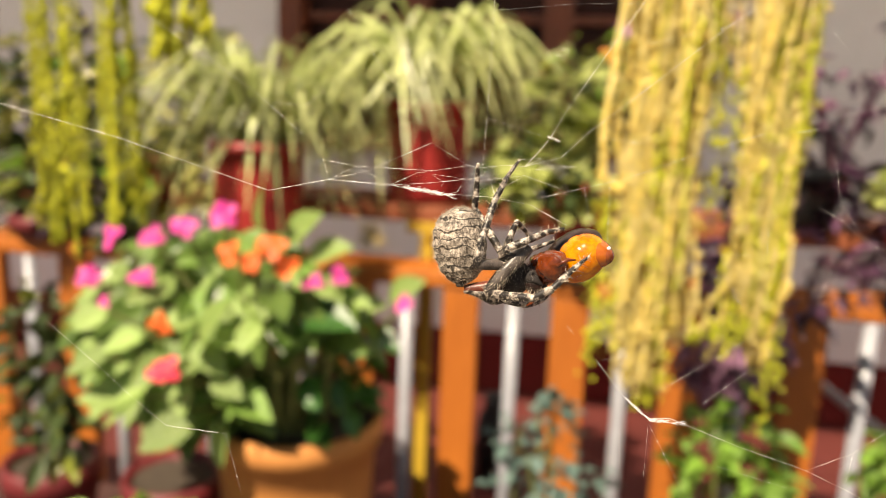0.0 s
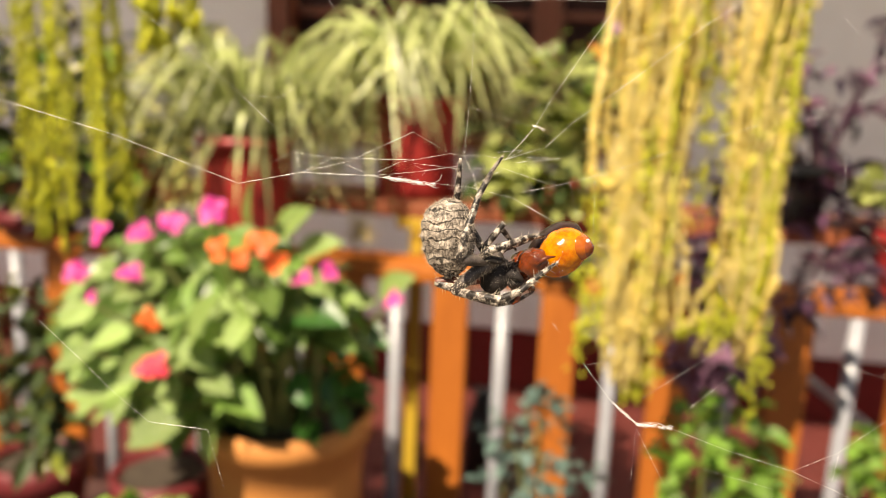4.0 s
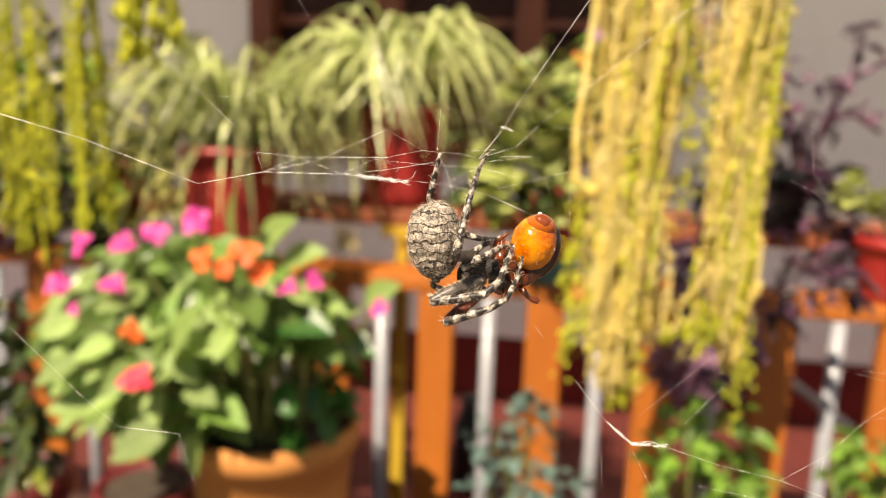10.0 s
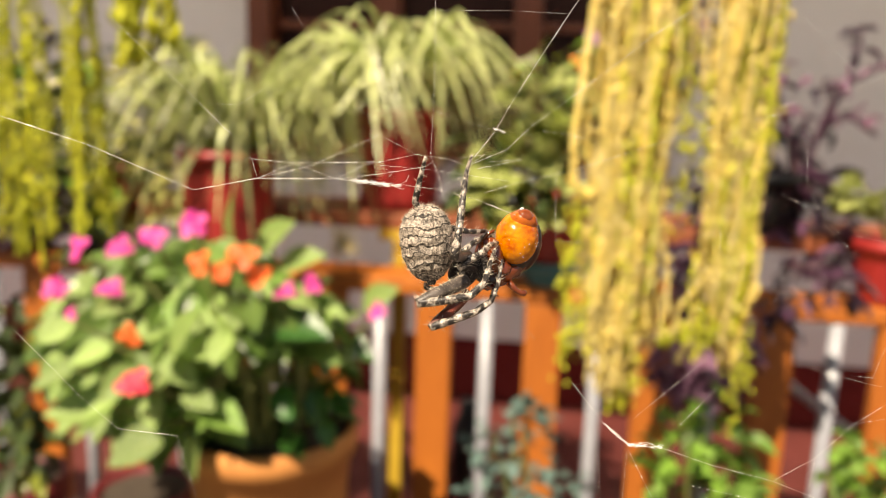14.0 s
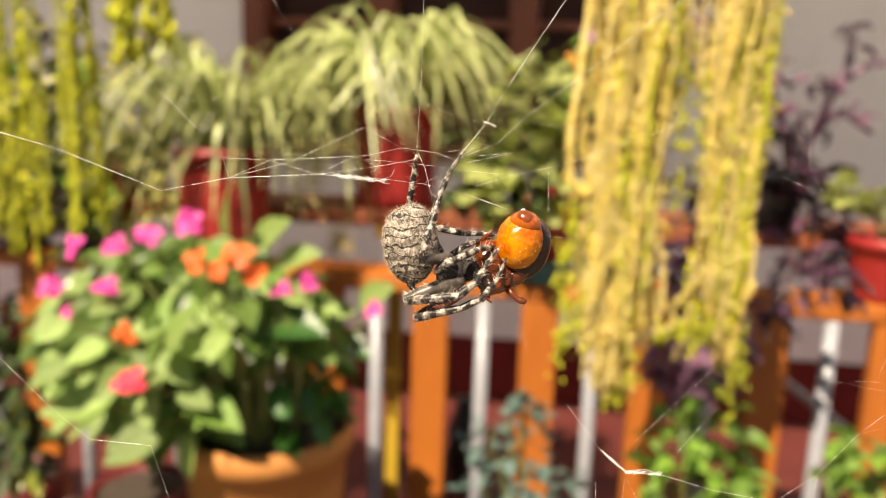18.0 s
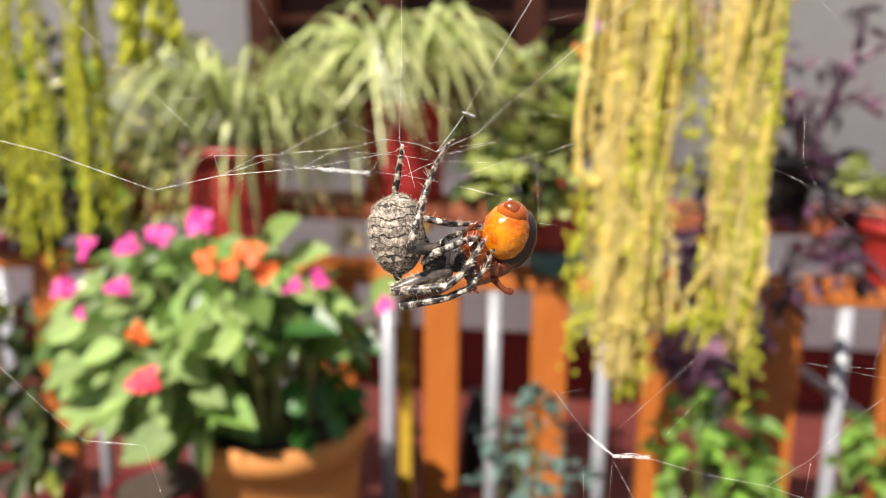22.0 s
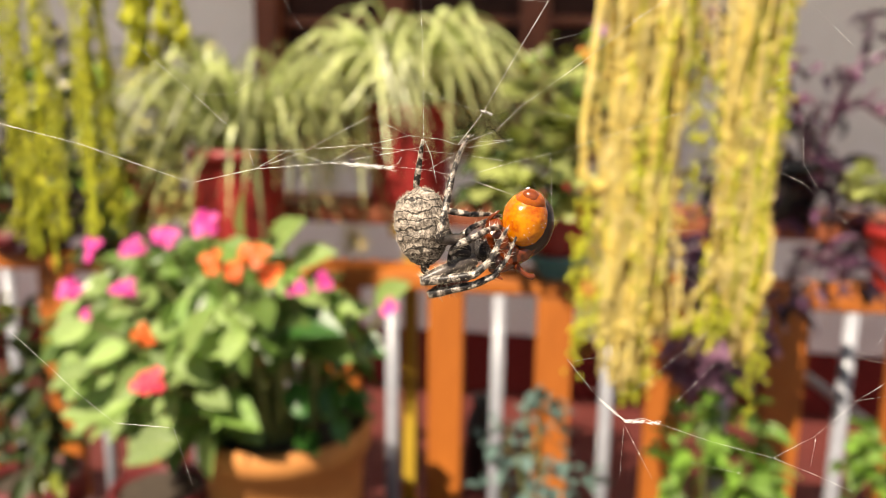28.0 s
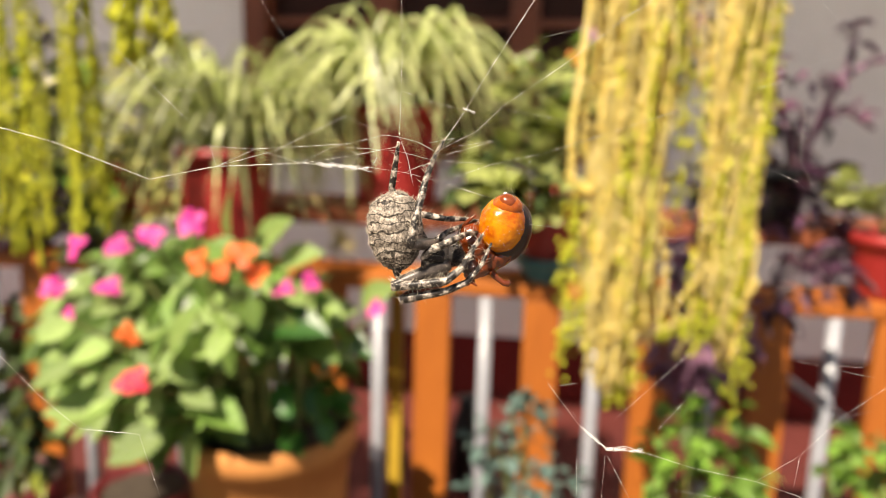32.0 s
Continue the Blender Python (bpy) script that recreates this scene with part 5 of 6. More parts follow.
# ---- web: threads between knots, in millimetres beside the spider, x to the right and z up ----
CAM_TILT = pose(0, 0, 0, 0, -1.82) @ pose(0, 0, 0, -10.55)
SPIDER_WALK = [
    (0, pose(0.0033039, 0.10812, 1.2288, -9.401, -6.020, -19.154)),
    (0.5, pose(0.0046775, 0.10833, 1.2297, -9.404, -6.121, -19.055)),
    (1, pose(0.0017036, 0.10788, 1.2279, -8.799, -7.719, -19.172)),
    (1.5, pose(0.00051531, 0.10789, 1.2281, -9.684, -5.313, -19.748)),
    (2, pose(-0.0015935, 0.10776, 1.2277, -9.580, -5.912, -19.855)),
    (2.5, pose(-0.0013151, 0.10796, 1.2287, -8.686, -8.315, -19.580)),
    (3, pose(0.0015443, 0.10784, 1.2278, -7.897, -10.520, -19.101)),
    (3.5, pose(0.0024818, 0.10793, 1.2283, -8.594, -8.918, -19.285)),
    (5.5, pose(0.00047227, 0.10634, 1.2298, -11.016, 5.980, 0.498)),
    (6, pose(0.0013707, 0.10724, 1.2302, -10.842, 5.880, 1.295)),
    (6.5, pose(-0.00043677, 0.10622, 1.2288, -10.758, 6.481, 1.793)),
    (7, pose(0.00059011, 0.10665, 1.2308, -10.781, 1.780, -0.599)),
    (7.5, pose(0.0023864, 0.10605, 1.2303, -10.337, 4.085, 4.288)),
    (8, pose(-0.00041598, 0.10408, 1.2285, -10.814, 0.682, -2.698)),
    (8.5, pose(0.00068248, 0.1067, 1.2298, -10.859, -1.520, -1.300)),
    (9, pose(0.0016312, 0.10904, 1.2295, -10.755, 0.687, 4.896)),
    (9.5, pose(-0.00045734, 0.10899, 1.2323, -10.848, -0.019, 1.499)),
    (10, pose(0.0016007, 0.10807, 1.2305, -10.567, 0.181, 2.099)),
    (10.5, pose(0.0003422, 0.10797, 1.2288, -10.416, -1.520, 0.500)),
    (11, pose(4.0932e-05, 0.10771, 1.2286, -10.514, 0.484, 3.597)),
    (11.5, pose(-0.00017029, 0.10916, 1.2305, -10.592, -0.018, 2.899)),
    (12, pose(0.00055695, 0.10935, 1.2309, -10.670, 0.081, 2.199)),
    (12.5, pose(-0.00092566, 0.10915, 1.2319, -10.546, -1.619, -1.701)),
    (13, pose(-0.00066736, 0.10995, 1.2313, -10.522, 0.794, 6.993)),
    (13.5, pose(-0.000334, 0.10911, 1.23, -10.757, -2.102, 8.105)),
    (14, pose(0.00066992, 0.11004, 1.2305, -10.885, -1.379, 12.203)),
    (14.5, pose(0.00063217, 0.10971, 1.2304, -10.910, -3.908, 6.611)),
    (16.5, pose(-0.001035, 0.10605, 1.2319, -10.054, -3.814, -4.607)),
    (17, pose(-0.00029028, 0.10392, 1.2324, -9.818, -3.898, -8.915)),
    (17.5, pose(-0.0006485, 0.10408, 1.2317, -9.990, -2.993, -9.811)),
    (18, pose(-0.0011036, 0.10598, 1.2306, -10.247, -2.502, -8.007)),
    (18.5, pose(-0.0017482, 0.10783, 1.2285, -10.498, -1.917, -3.202)),
    (19, pose(-0.001076, 0.10737, 1.2297, -10.846, -1.519, -1.701)),
    (19.5, pose(-0.0015137, 0.10754, 1.2281, -10.802, -0.617, 3.199)),
    (20, pose(-0.0018973, 0.1067, 1.2282, -10.849, -0.719, -1.600)),
    (20.5, pose(-0.0014127, 0.10686, 1.2296, -11.067, -0.715, -4.200)),
    (21, pose(-0.0022925, 0.10613, 1.2302, -10.916, -2.311, -5.805)),
    (21.5, pose(-0.0047407, 0.10523, 1.2314, -11.011, -1.018, -2.800)),
    (22, pose(-0.0044196, 0.1049, 1.2313, -10.957, -0.814, -4.500)),
    (22.5, pose(-0.0046504, 0.10573, 1.2307, -10.926, -0.812, -5.500)),
    (23, pose(-0.0047751, 0.10681, 1.229, -10.594, -2.808, -6.507)),
    (23.5, pose(-0.0029125, 0.10838, 1.2283, -11.144, -1.319, 1.400)),
    (24, pose(-0.0028396, 0.10824, 1.2304, -11.122, -0.820, 0.700)),
    (24.5, pose(-0.0026746, 0.10752, 1.2315, -11.075, -0.920, -0.800)),
    (25, pose(-0.0026237, 0.10792, 1.2315, -11.051, -0.919, 1.600)),
    (25.5, pose(-0.0030708, 0.10949, 1.2323, -10.859, -3.320, -1.302)),
    (27.5, pose(-0.0020164, 0.10796, 1.2319, -10.416, -2.911, -5.806)),
    (28, pose(-0.0016425, 0.10887, 1.2324, -10.565, -3.120, -1.101)),
    (28.5, pose(-0.00071052, 0.10777, 1.2314, -10.610, -1.420, 0.300)),
    (29, pose(-0.0015288, 0.10848, 1.2307, -10.616, -1.720, 0.500)),
    (29.5, pose(-0.0016225, 0.1081, 1.2318, -10.636, -1.119, -2.000)),
    (30, pose(7.2244e-05, 0.10898, 1.232, -10.454, -2.914, -4.605)),
    (30.5, pose(-0.00058744, 0.11077, 1.2326, -10.465, -3.120, -1.101)),
    (31, pose(-0.0015365, 0.11024, 1.2322, -10.510, -2.420, 0.300)),
    (31.5, pose(-0.0025588, 0.10742, 1.2329, -10.436, -2.719, -2.002)),
    (32, pose(-0.0036495, 0.10664, 1.2323, -10.405, -2.718, -3.003)),
]
# where the web's knots are drawn to: seconds, x, z in mm
KNOTS = {}
KNOTS["left"] = ((0, -33.41, 9.02), (1.5, -33.65, 9.39), (2, -34.21, 9.22), (6, -36.04, 9.48), (9, -37.73, 9.24), (11, -38.59, 8.79), (13, -37.97, 8.44), (18, -39.18, 8.28), (19, -38.56, 8.02), (23, -37.60, 7.56), (28, -37.33, 7.58), (29, -37.43, 7.97), (32, -38.79, 8.15))
KNOTS["far"] = ((0, -78.09, 22.76), (1.5, -74.28, 22.46), (2, -71.73, 21.95), (6, -72.97, 21.79), (9, -73.14, 21.05), (11, -71.05, 20.17), (13, -69.92, 20.75), (18, -69.11, 18.65), (19, -69.75, 18.30), (23, -66.94, 17.00), (28, -70.79, 18.20), (29, -70.56, 18.85), (32, -66.86, 17.59))
KNOTS["back"] = ((0, -1.37, 12.48), (1.5, -0.51, 13.35), (2, -0.91, 13.35), (6, -2.15, 13.86), (9, -2.66, 13.54), (11, -2.59, 13.60), (13, -2.48, 13.16), (18, -2.00, 14.02), (19, -2.31, 13.92), (23, -2.27, 13.80), (28, -2.51, 13.57), (29, -2.27, 13.37), (32, -2.28, 13.97))
KNOTS["fore"] = ((0, 5.37, 12.73), (1.5, 5.81, 13.61), (2, 6.26, 13.77), (6, 3.58, 12.43), (9, 3.41, 12.03), (11, 4.66, 13.26), (13, 3.42, 11.64), (18, 4.07, 12.50), (19, 3.59, 12.57), (23, 3.46, 11.94), (28, 2.97, 12.30), (29, 3.21, 12.10), (32, 3.53, 11.69))
KNOTS["knot"] = ((0, 8.74, 17.11), (1.5, 9.18, 17.99), (2, 10.05, 18.32), (6, 7.96, 17.99), (9, 7.20, 17.34), (11, 7.52, 17.31), (13, 7.47, 17.38), (18, 8.28, 18.06), (19, 7.38, 17.63), (23, 7.42, 17.76), (28, 6.60, 17.36), (29, 6.83, 17.08), (32, 7.58, 18.01))
KNOTS["top"] = ((0, 22.65, 37.77), (1.5, 23.09, 38.22), (2, 23.37, 38.39), (6, 19.77, 36.29), (9, 20.27, 36.90), (11, 21.69, 38.55), (13, 18.85, 35.50), (18, 20.50, 36.95), (19, 19.86, 36.85), (23, 19.48, 37.65), (28, 16.88, 34.22), (29, 19.06, 36.13), (32, 18.29, 34.87))
KNOTS["low"] = ((0, 21.81, -22.26), (1.5, 21.83, -22.06), (2, 22.02, -22.73), (6, 23.56, -24.41), (9, 23.39, -26.75), (11, 25.48, -28.05), (13, 25.34, -27.30), (18, 26.57, -30.75), (19, 25.51, -29.33), (23, 25.80, -30.21), (28, 24.89, -26.90), (29, 25.13, -27.69), (32, 25.88, -29.62))
KNOTS["right"] = ((0, 57.22, 24.28), (1.5, 60.61, 25.58), (2, 62.32, 26.58), (6, 61.50, 25.33), (9, 59.22, 28.89), (11, 61.73, 29.28), (13, 62.18, 25.22), (18, 63.25, 30.20), (19, 62.60, 29.69), (23, 64.16, 26.69), (28, 61.56, 26.21), (29, 61.38, 27.28), (32, 65.08, 28.30))
KNOTS["prey_line"] = ((0, 10.01, 4.89), (1.5, 9.18, 5.77), (2, 11.31, 5.09), (6, 10.07, 4.67), (9, 10.32, 5.03), (11, 10.31, 5.25), (13, 9.32, 4.98), (18, 10.14, 6.18), (19, 9.49, 6.08), (23, 11.47, 6.46), (28, 9.72, 5.56), (29, 9.53, 6.45), (32, 9.86, 5.79))
web = thing("spider_web", (0, 0.11, 1.23), "torn orb web of white silk threads with tiny droplets", "spider web")
# thickness of a thread in hundredths of a millimetre, then its turns
BRIDGE = (
    (9, ((-70.56, 18.85), (-54.54, 14.38), (-37.43, 7.97))),
    (12, ((-37.43, 7.97), (-27.82, 9.83), (-16.61, 10.16), (-14.50, 9.99))),
    (7, ((-28.75, 12.78), (-22.68, 12.35), (-9.86, 12.78), (-4.30, 13.87), (-2.27, 13.62), (0.68, 13.20), (2.95, 12.35))),
    (6, ((-28.75, 12.78), (-27.82, 9.83), (-22.68, 12.35), (-16.61, 10.16))),
    (7, ((-27.82, 9.83), (-19.98, 12.10), (-14.92, 14.63), (-10.03, 16.91))),
    (2.6, ((-10.03, 16.91), (-4.30, 13.87))),
    (6, ((-16.61, 10.16), (-12.22, 12.35), (-9.86, 12.78))),
    (7, ((-16.61, 10.16), (-9.44, 11.01), (-2.69, 12.10), (-1.68, 12.94))),
    (4, ((-9.86, 12.27), (-2.69, 11.60), (2.95, 11.01), (9.53, 10.58))),
)
STAYS = (
    (4, ((-8.51, 10.50), (-8.01, 11.17), (-9.86, 12.10))),
    (6, ((-7.33, 9.32), (-5.90, 9.83), (-5.48, 10.75))),
    (6, ((-14.50, 9.99), (-6.49, 9.32), (-1.43, 8.73), (4.47, 7.63))),
    (9, ((4.47, 7.63), (10.88, 5.78))),
    (7, ((-2.10, 13.53), (-1.01, 10.84), (-0.33, 6.96))),
    (4, ((-1.43, 8.73), (0.68, 9.99), (2.62, 10.84))),
    (6, ((1.94, 13.53), (5.48, 13.87), (2.95, 12.35))),
    (11, ((2.95, 12.35), (4.89, 14.63), (6.83, 17.08))),
    (9, ((6.83, 17.08), (9.11, 20.95), (13.74, 28.12), (19.06, 36.13), (22.17, 40.85))),
    (7, ((2.95, 12.35), (8.69, 14.38), (12.48, 18.00), (16.70, 21.12), (23.02, 25.84), (31.45, 32.33), (38.19, 36.97))),
)
SIDE_THREADS = (
    (6, ((4.47, 11.93), (11.22, 13.28), (6.16, 12.86))),
    (4, ((5.74, 8.65), (10.79, 10.42), (18.80, 11.85), (30.61, 15.56), (40.72, 18.85))),
    (4, ((-2.10, 13.79), (-2.02, 20.53), (-1.94, 26.18), (-1.77, 36.13), (-1.68, 41.19))),
    (2.6, ((-1.94, 20.53), (1.94, 18.85), (6.83, 17.08))),
    (2.6, ((14.17, 17.41), (20.07, 16.91))),
    (2.6, ((-1.68, 35.88), (8.69, 35.96), (18.80, 35.54))),
    (4, ((-51.00, 33.77), (-44.00, 27.70), (-38.10, 22.47), (-32.62, 17.16))),
    (2.6, ((-51.00, 33.77), (-53.70, 36.97))), (2.6, ((-44.00, 27.70), (-43.75, 31.07), (-42.32, 35.29))),
    (2.6, ((-23.35, 36.13), (-20.82, 31.74), (-17.03, 25.84))),
)
LOWER_THREADS = (
    (4, ((53.54, 35.71), (61.38, 27.28))), (4, ((50.00, 22.22), (62.22, 25.34), (68.54, 28.12))),
    (2.6, ((54.04, 16.57), (53.96, 9.83), (56.74, 4.77), (58.85, 2.83), (66.01, 1.39))),
    (2.6, ((12.90, 10.84), (14.17, 6.45))), (2.6, ((16.61, 10.84), (16.61, 1.73), (20.49, 1.23))),
    (5, ((18.80, -20.36), (23.44, -26.43), (25.13, -27.94), (27.06, -29.63))),
    (10, ((27.06, -29.63), (30.18, -29.46), (32.29, -30.22))),
    (5.5, ((32.29, -30.22), (39.88, -32.83), (49.15, -35.19), (55.90, -37.89), (60.95, -40.17))),
    (3.4, ((49.15, -35.19), (55.48, -31.74), (61.80, -26.26), (68.54, -22.04))),
)
LOOSE_THREADS = (
    (2.6, ((55.48, -31.99), (54.63, -36.20))), (2.6, ((22.85, -31.32), (22.93, -38.06))), (2.6, ((27.06, -30.89), (26.39, -38.06))), (2.6, ((27.23, -30.47), (31.45, -38.90))),
    (2.6, ((36.93, -35.95), (46.62, -38.06))), (2.6, ((28.08, -25.84), (39.88, -16.14))), (2.6, ((34.82, -27.10), (40.72, -21.20))),
    (4, ((-65.50, -13.61), (-58.34, -20.36), (-55.81, -22.88), (-49.48, -28.11))), (8, ((-49.48, -28.11), (-40.55, -29.04))), (2.6, ((-40.55, -29.04), (-37.68, -38.06))),
    (2.6, ((33.98, -0.46), (39.04, -0.46))), (2.6, ((36.51, -6.02), (36.93, -7.71), (39.46, -10.66))),
    (2.6, ((64.75, -19.51), (60.95, -19.09))), (2.6, ((11.64, -11.50), (13.32, -13.61))),
)
FAINT_THREADS = (
    (2.6, ((30.8, 32.3), (34.2, 33.9), (36.3, 35.3))),
    (2.6, ((19.1, 29.6), (26.2, 31.3))),
    (3, ((46.2, 20.0), (52.5, 21.6))),
    (2.6, ((50.1, 8.7), (53.8, 6.9), (56.5, 4.2), (60.2, 0.7))),
    (2.2, ((41.3, 3.7), (41.2, -0.7))),
    (2.2, ((49.3, -8.1), (51.4, -2.2))),
    (2.6, ((55.0, -18.2), (60.4, -19.5), (62.9, -20.2), (66.1, -20.9))),
    (2.4, ((64.2, -19.5), (66.1, -14.9))),
    (2.4, ((19.5, -20.7), (23.2, -20.2))),
    (2.4, ((61.2, -26.5), (66.0, -25.7))),
    (2.2, ((18.9, 16.8), (21.2, 16.6))),
    (2.4, ((-36.0, 21.2), (-30.9, 21.0), (-27.3, 23.5))),
    (2.6, ((-17.7, 26.7), (-15.2, 24.9))),
    (2.6, ((-13.9, 21.6), (-11.4, 19.3))),
    (2.6, ((-32.3, 11.2), (-28.7, 13.1))),
    (2.6, ((-36.5, 21.0), (-31.6, 16.3))),
    (2.2, ((22.4, -24.3), (22.9, -25.2))),
)
THREADS = BRIDGE + STAYS + SIDE_THREADS + LOWER_THREADS + LOOSE_THREADS + FAINT_THREADS


def knot_at(name, t):
    rows = KNOTS[name]
    if t <= rows[0][0]:
        return Vector((rows[0][1], rows[0][2]))
    for a, b in zip(rows, rows[1:]):
        if t <= b[0]:
            f = (t - a[0]) / (b[0] - a[0])
            return Vector((a[1] + (b[1] - a[1]) * f, a[2] + (b[2] - a[2]) * f))
    return Vector((rows[-1][1], rows[-1][2]))


REST = {k: knot_at(k, 29.0) for k in KNOTS}
SHIFT = [(t, m.translation.copy(), {k: knot_at(k, t) - REST[k] for k in KNOTS}) for t, m in SPIDER_WALK]


def pulled(p, shift):
    """Where a point of the resting web is drawn to by the knots near it, with their weights."""
    total, move = 0.0, Vector((0, 0))
    for k, r in REST.items():
        w = 1.0 / ((p - r).length_squared + 0.8) ** 1.5
        total += w
        move += shift[k] * w
    return p + move / total


def laid(place, way):
    """A pose with +x along way and +z towards the viewer's side of the web."""
    x = Vector(way).normalized()
    y = Vector((0, -1, 0)).cross(x).normalized()
    m = Matrix((x, y, x.cross(y))).transposed().to_4x4()
    return Matrix.Translation(place) @ m


def web_place(p, eye):
    return eye + CAM_TILT.to_3x3() @ Vector((p.x * 0.001, 0, p.y * 0.001))


thread_rows = []


def silk(length, r, thick):
    """A straight stretch of silk of uneven thickness, with loose fibres and droplets."""
    bm = bmesh.new()
    steps = max(3, int(length / 0.0006))
    off = srnd.uniform(0, 50)
    line = [Vector((length * (i / steps - 0.5), 0, 0)) for i in range(steps + 1)]
    for p in line[1:-1]:
        p.y, p.z = srnd.gauss(0, 0.00002), srnd.gauss(0, 0.00002)
    tube(bm, line, [r * max(0.35, 0.95 + 1.1 * noise.noise(Vector((off, i * 0.31, 0)))) for i in range(steps + 1)], 6)
    for k in range(int(length / 0.0011) if thick > 5 else 0):
        x, w = srnd.uniform(-0.5, 0.46) * length, srnd.uniform(0.3, 1.1) * 0.001
        pts = [Vector((x + w * i / 4, srnd.gauss(0, 1) * 0.000045, srnd.gauss(0, 1) * 0.000045)) for i in range(5)]
        tube(bm, pts, r * 0.5, 4)
    for k in range(int(length / 0.0007)):
        if srnd.random() < 0.3:
            x = srnd.uniform(-0.5, 0.5) * length
            q = r * srnd.uniform(1.2, 2.2) if srnd.random() < 0.8 else srnd.uniform(.00003, .00011) if thick < 5 else min(0.00011, r * srnd.uniform(2.6, 6.5))
            bmesh.ops.create_icosphere(bm, subdivisions=1, radius=q, matrix=Matrix.Translation((x, 0, 0)))
    for k in range(int(length / 0.008 + srnd.random()) if thick < 5 else 0):      # single larger drops
        bmesh.ops.create_icosphere(bm, subdivisions=1, radius=srnd.uniform(.00005, .00012), matrix=Matrix.Translation((srnd.uniform(-0.5, 0.5) * length, 0, 0)))
    return bm


def thread(a, b, thick):
    """Silk from a to b of the resting web: two halves, each held at its end, that slide on each other as the web stretches."""
    a, b = Vector(a), Vector(b)
    longest = max((pulled(a, shift) - pulled(b, shift)).length for _, _, shift in SHIFT) * 0.001
    r = thick * (0.25e-5 if thick > 5 else 0.31e-5)
    for p, q in ((a, b), (b, a)):
        half = longest * 0.51
        ob = part("thread", silk(half, r, thick), M_SILK, web, smooth=True)
        thread_rows.append((ob, p, q, half))


for thick, turns in THREADS:
    for p, q in zip(turns, turns[1:]):
        thread(p, q, thick)


def tuft(centre_line, n, size, seed):
    """A crumpled band of silk along a line."""
    r = random.Random(seed)
    a, b = Vector(centre_line[0]), Vector(centre_line[1])
    length = (b - a).length * 0.001
    bm = bmesh.new()
    for k in range(n):
        p = Vector((r.uniform(-0.5, 0.45) * length, r.gauss(0, size) * 0.7, r.gauss(0, size) * 0.7))
        pts = []
        for i in range(5):
            pts.append(p.copy())
            p += Vector((r.gauss(0.0002, 0.0001), r.gauss(0, size) * 0.45, r.gauss(0, size) * 0.45))
        tube(bm, pts, 0.00003, 5)
    ob = tagged(part("silk_band", bm, M_SILK, web, "crumpled white silk band"), kind="stuff")
    thread_rows.append((ob, a, b, 0.0))


tuft(((-14.92, 9.99), (-6.49, 9.15)), 110, 0.00017, 5)
tuft(((27.06, -29.80), (32.29, -30.13)), 40, 0.00013, 6)
tuft(((23.44, -26.43), (27.06, -29.63)), 26, 0.00013, 7)
tuft(((6.33, 17.41), (7.67, 16.91)), 10, 0.00015, 8)


# long threads that moor the web to the wire above and the ledge below
for a, b in (((0.024, 0, 0.050), (0.3, 0.84, 0.63)), ((-0.085, 0, 0.030), (-0.5, 0.84, 0.63)), ((0.07, 0, -0.065), (0.25, 0.75, -0.795))):
    part("mooring_thread", tube(bmesh.new(), [a, b], 0.00003, 6), M_SILK, web)


# ---- movement ----
# how the prey lies in the spider's grip: seconds, x, z in mm, the way its tail points, the way its wing case points
PREY_TURNS = ((0, -1.9, -0.6, .97, -.25, .1, .1, .95, .3), (3.5, -1.9, -0.6, .97, -.3, .12, .1, .95, .3), (5.5, -1.4, 1.0, .6, -.75, .3, .15, .55, .8), (6, -1.4, 1.2, .35, -.85, .4, .3, .45, .85),
              (7, -1.2, 0.5, .3, -.75, .55, .6, .3, .7), (8, -0.2, -0.2, .2, -.65, .7, .8, .3, .4), (9, -0.3, -0.6, .12, -.52, .82, .9, .3, .05), (13, -0.2, -0.4, .1, -.5, .85, .9, .3, 0),
              (17, 0, -0.2, .1, -.5, .85, .9, .3, 0), (32, 0, 0, .1, -.5, .85, .9, .3, 0))
# how the abdomen swings on its stalk: seconds, x, z in mm
SWING = ((0, -1.9, 0.7), (2, -1.4, 1.4), (3.5, -1.0, 1.3), (6, -0.3, 1.1), (9, 0.0, 0.2), (12, 0.0, 0.0), (32, 0.0, 0.0))
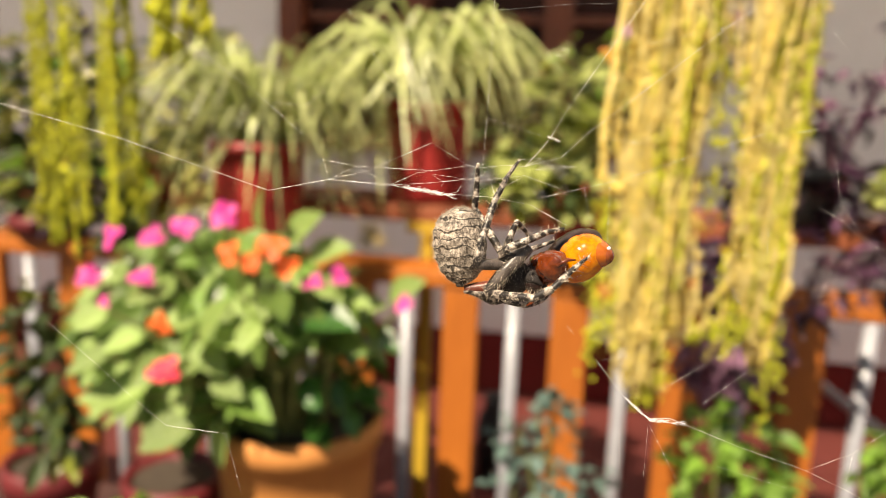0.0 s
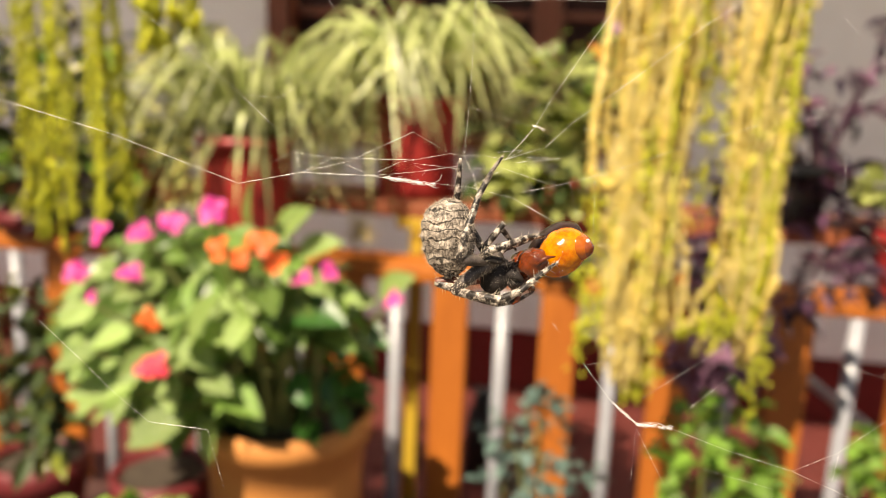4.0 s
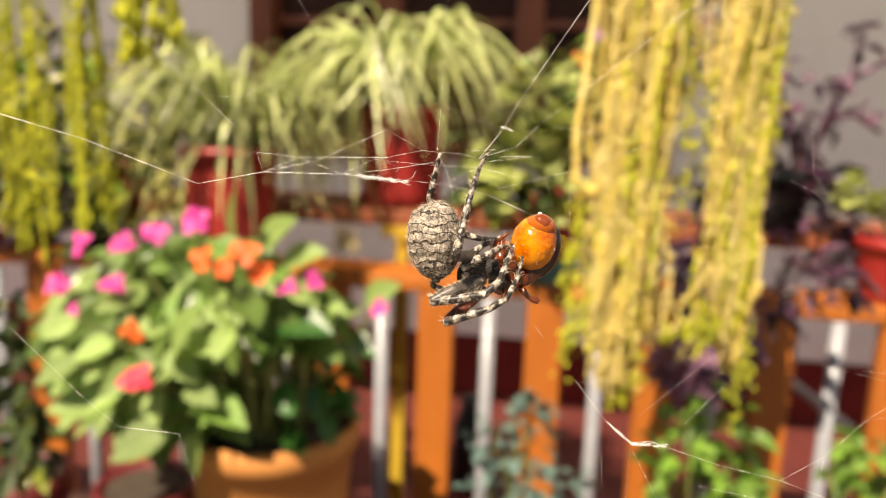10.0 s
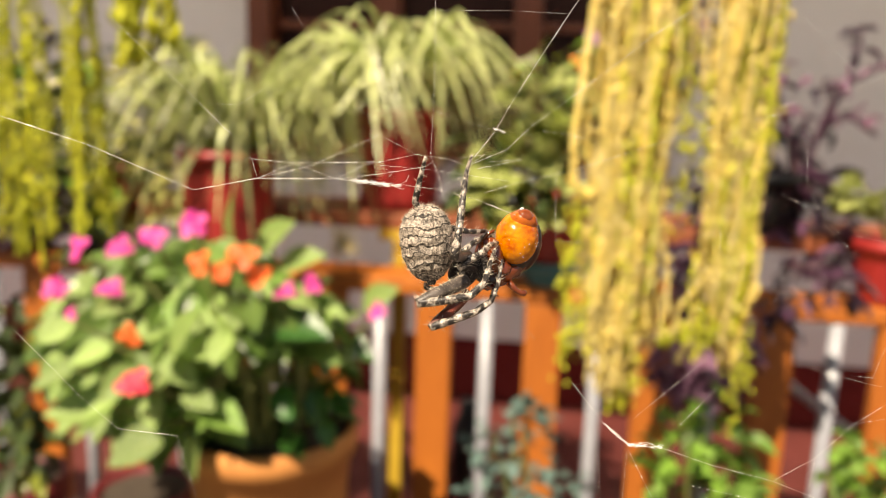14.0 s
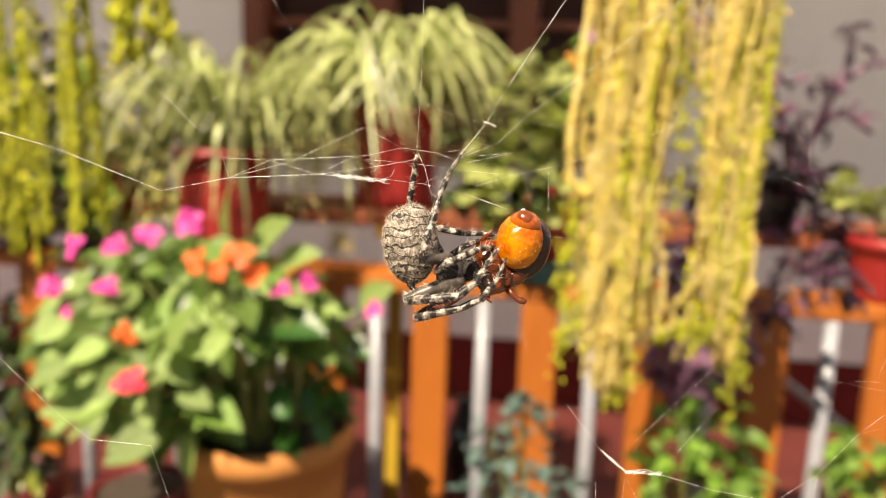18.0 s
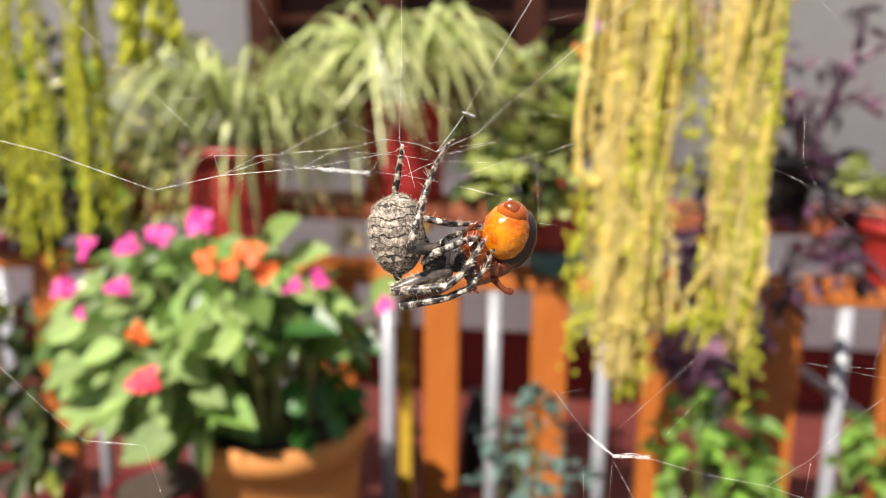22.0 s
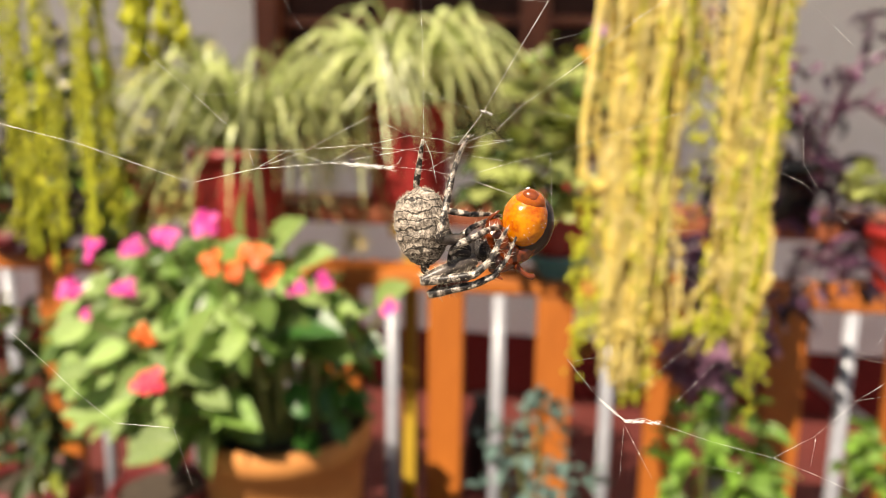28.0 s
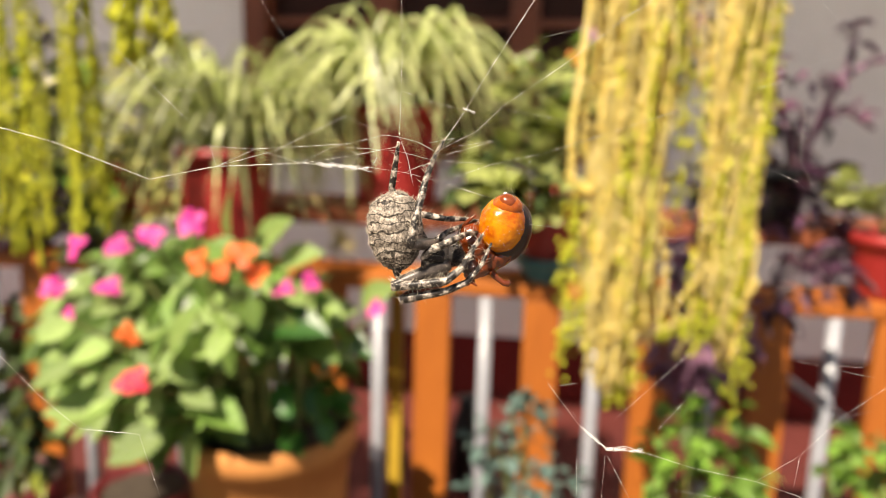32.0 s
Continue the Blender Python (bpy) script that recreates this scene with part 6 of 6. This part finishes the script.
# where each moving piece of a leg begins and ends on the spider: seconds, then x, y, z of both ends in mm
REACH = {
    "thigh_a": ((0, 5.60, -0.30, 0.40, 0.62, -3.00, -5.70), (2, 5.30, -0.20, 0.20, 0.20, -3.00, -5.80), (3.5, 3.60, 0.80, -0.70, -1.80, -3.00, -6.10), (6, 7.12, 0.00, -2.62, -0.48, -3.00, -5.82), (9, 4.95, 0.00, -4.70, -2.96, -3.00, -7.90), (12, 4.95, 0.00, -4.70, -3.67, -3.00, -9.20), (14, 4.95, 0.00, -4.70, -5.10, -3.00, -8.30), (18, 4.95, 0.00, -4.70, -2.96, -3.00, -7.60), (32, 4.95, 0.00, -4.62, -2.96, -3.00, -7.57)),
    "shank_a": ((0, 0.62, -3.00, -5.70, 14.50, -1.00, -0.57), (2, 0.20, -3.00, -5.80, 14.20, -1.00, -1.00), (3.5, -1.80, -3.00, -6.10, 13.20, -1.00, -2.20), (6, -0.48, -3.00, -5.82, 9.90, 1.00, 4.61), (9, -2.96, -3.00, -7.90, 9.20, 1.00, 0.20), (12, -3.67, -3.00, -9.20, 9.20, 1.00, 0.00), (14, -5.10, -3.00, -8.30, 9.20, 1.00, 0.00), (18, -2.96, -3.00, -7.60, 10.00, 1.00, -0.10), (32, -2.96, -3.00, -7.57, 10.10, 1.00, -0.13)),
    "thigh_b": ((0, 3.50, 2.00, -4.20, -3.97, 0.00, -5.45), (2, 3.00, 2.00, -4.10, -4.60, 0.00, -5.20), (3.5, 1.80, 2.00, -4.00, -5.85, 0.00, -4.70), (6, 5.86, 1.00, -5.70, -1.14, -2.00, -9.10), (9, 5.02, 1.50, -6.23, -1.25, -2.00, -10.75), (12, 5.02, 1.50, -6.23, -0.80, -2.00, -12.80), (14, 5.02, 1.50, -6.23, -3.00, -2.00, -12.00), (17, 5.02, 1.50, -6.23, -1.09, -2.00, -10.96), (18, 5.02, 1.50, -6.23, -1.62, -2.00, -10.18), (24, 5.02, 1.50, -6.23, -1.94, -2.00, -9.59), (32, 5.02, 1.50, -6.23, -1.94, -2.00, -9.59)),
    "shank_b": ((0, -3.97, 0.00, -5.45, 6.99, 11.50, -6.16), (2, -4.60, 0.00, -5.20, 6.80, 11.00, -6.40), (3.5, -5.85, 0.00, -4.70, 6.33, 9.00, -7.30), (6, -1.14, -2.00, -9.10, 11.16, 1.50, 1.02), (9, -1.25, -2.00, -10.75, 10.91, 1.50, -1.12), (12, -0.80, -2.00, -12.80, 10.90, 1.50, -1.13), (14, -3.00, -2.00, -12.00, 10.90, 1.50, -1.13), (17, -1.09, -2.00, -10.96, 10.90, 1.50, -1.13), (18, -1.62, -2.00, -10.18, 11.18, 1.50, -1.43), (24, -1.94, -2.00, -9.59, 11.30, 1.50, -1.52), (32, -1.94, -2.00, -9.59, 11.30, 1.50, -1.52)),
    "thigh_c": ((0, 2.35, 0.00, -0.55, 4.16, 0.00, 4.69), (2, 2.20, 0.00, -0.50, 4.30, 0.00, 4.20), (3.5, 2.00, 0.00, -0.34, 4.61, 0.00, 3.29), (6, 1.60, 0.00, -0.80, 3.53, 1.00, 2.36), (9, -0.60, 2.50, 1.40, 4.20, 3.00, 0.75), (13, -0.60, 3.00, 2.90, 4.50, 3.00, 2.10), (32, -0.60, 3.00, 2.90, 4.60, 3.00, 2.20)),
    "shank_c": ((0, 4.16, 0.00, 4.69, 5.06, 4.50, 2.24), (2, 4.30, 0.00, 4.20, 5.20, 4.40, 1.60), (3.5, 4.61, 0.00, 3.29, 5.50, 4.00, -0.05), (6, 3.53, 1.00, 2.36, 7.50, 4.20, 2.38), (9, 4.20, 3.00, 0.75, 8.90, 5.00, 0.40), (13, 4.50, 3.00, 2.10, 9.30, 5.00, 1.90), (32, 4.60, 3.00, 2.20, 9.40, 5.20, 1.95)),
    "palp": ((0, 5.40, -1.00, -0.60, 11.50, 3.00, 4.20), (2, 5.30, -1.00, -0.90, 11.30, 3.00, 3.80), (3.5, 5.00, -1.00, -1.50, 10.80, 3.00, 2.60), (6, 4.50, -1.00, -2.60, 9.60, 3.00, 1.40), (9, 4.15, -1.00, -3.70, 9.19, 3.00, 0.30), (32, 4.15, -1.00, -3.83, 9.19, 3.00, 0.14)),
}


def axes(tail, case):
    x = Vector(tail).normalized()
    y = (Vector(case) - x * x.dot(Vector(case))).normalized()
    return Matrix((x, y, x.cross(y))).transposed()


def between(rows, t):
    for a, b in zip(rows, rows[1:]):
        if t <= b[0]:
            f = max(0.0, (t - a[0]) / (b[0] - a[0]))
            return [x + (y - x) * f for x, y in zip(a[1:], b[1:])]
    return rows[-1][1:]


def motions():
    walk(spider, SPIDER_WALK)
    rows = []
    for t, m in SPIDER_WALK:
        x, z, *ways = between(PREY_TURNS, t)
        turn = axes(ways[:3], ways[3:]) @ axes((.1, -.5, .85), (.9, .3, 0)).inverted()
        rows.append((t, m @ Matrix.Translation(PC + mm(x, 0, z)) @ turn.to_4x4()))
    walk(prey, rows)
    walk(abdomen, [(t, Matrix.Translation(mm(between(SWING, t)[0], 0, between(SWING, t)[1]))) for t, _ in SPIDER_WALK])
    for name, ob, start, end in (("thigh_a", leg_a, (4.95, 0, -4.62), KA), ("shank_a", shank_a, KA, (10.1, 1, -0.13)), ("thigh_b", leg_b, (5.02, 1.5, -6.23), KB),
                                 ("shank_b", shank_b, KB, (11.3, 1.5, -1.52)), ("thigh_c", thigh_c, (0, 0, 0), (5.2, 0, 0)), ("shank_c", shank_c, (0, 0, 0), (5.2, 0, 0)),
                                 ("palp", palp, (4.15, -1, -3.83), (9.19, 3, 0.14))):
        rest, rows = Vector(end) - Vector(start), []
        for t, _, _ in SHIFT:
            v = between(REACH[name], t)
            turn = rest.rotation_difference(Vector(v[3:]) - Vector(v[:3]))
            # a thigh is held at the knee, all else at its near end
            foot = mm(*v[3:]) - turn @ (rest * 0.001) if name in ("thigh_a", "thigh_b") else mm(*v[:3])
            rows.append((t, Matrix.Translation(foot) @ turn.to_matrix().to_4x4()))
        walk(ob, rows)
    home = web.matrix_basis.inverted()
    for ob, a, b, half in thread_rows:
        rows = []
        for t, eye, shift in SHIFT:
            p, q = web_place(pulled(a, shift), eye), web_place(pulled(b, shift), eye)
            rows.append((t, home @ laid(p + (q - p).normalized() * half / 2 if half else (p + q) / 2, q - p)))
        walk(ob, rows)


motions()
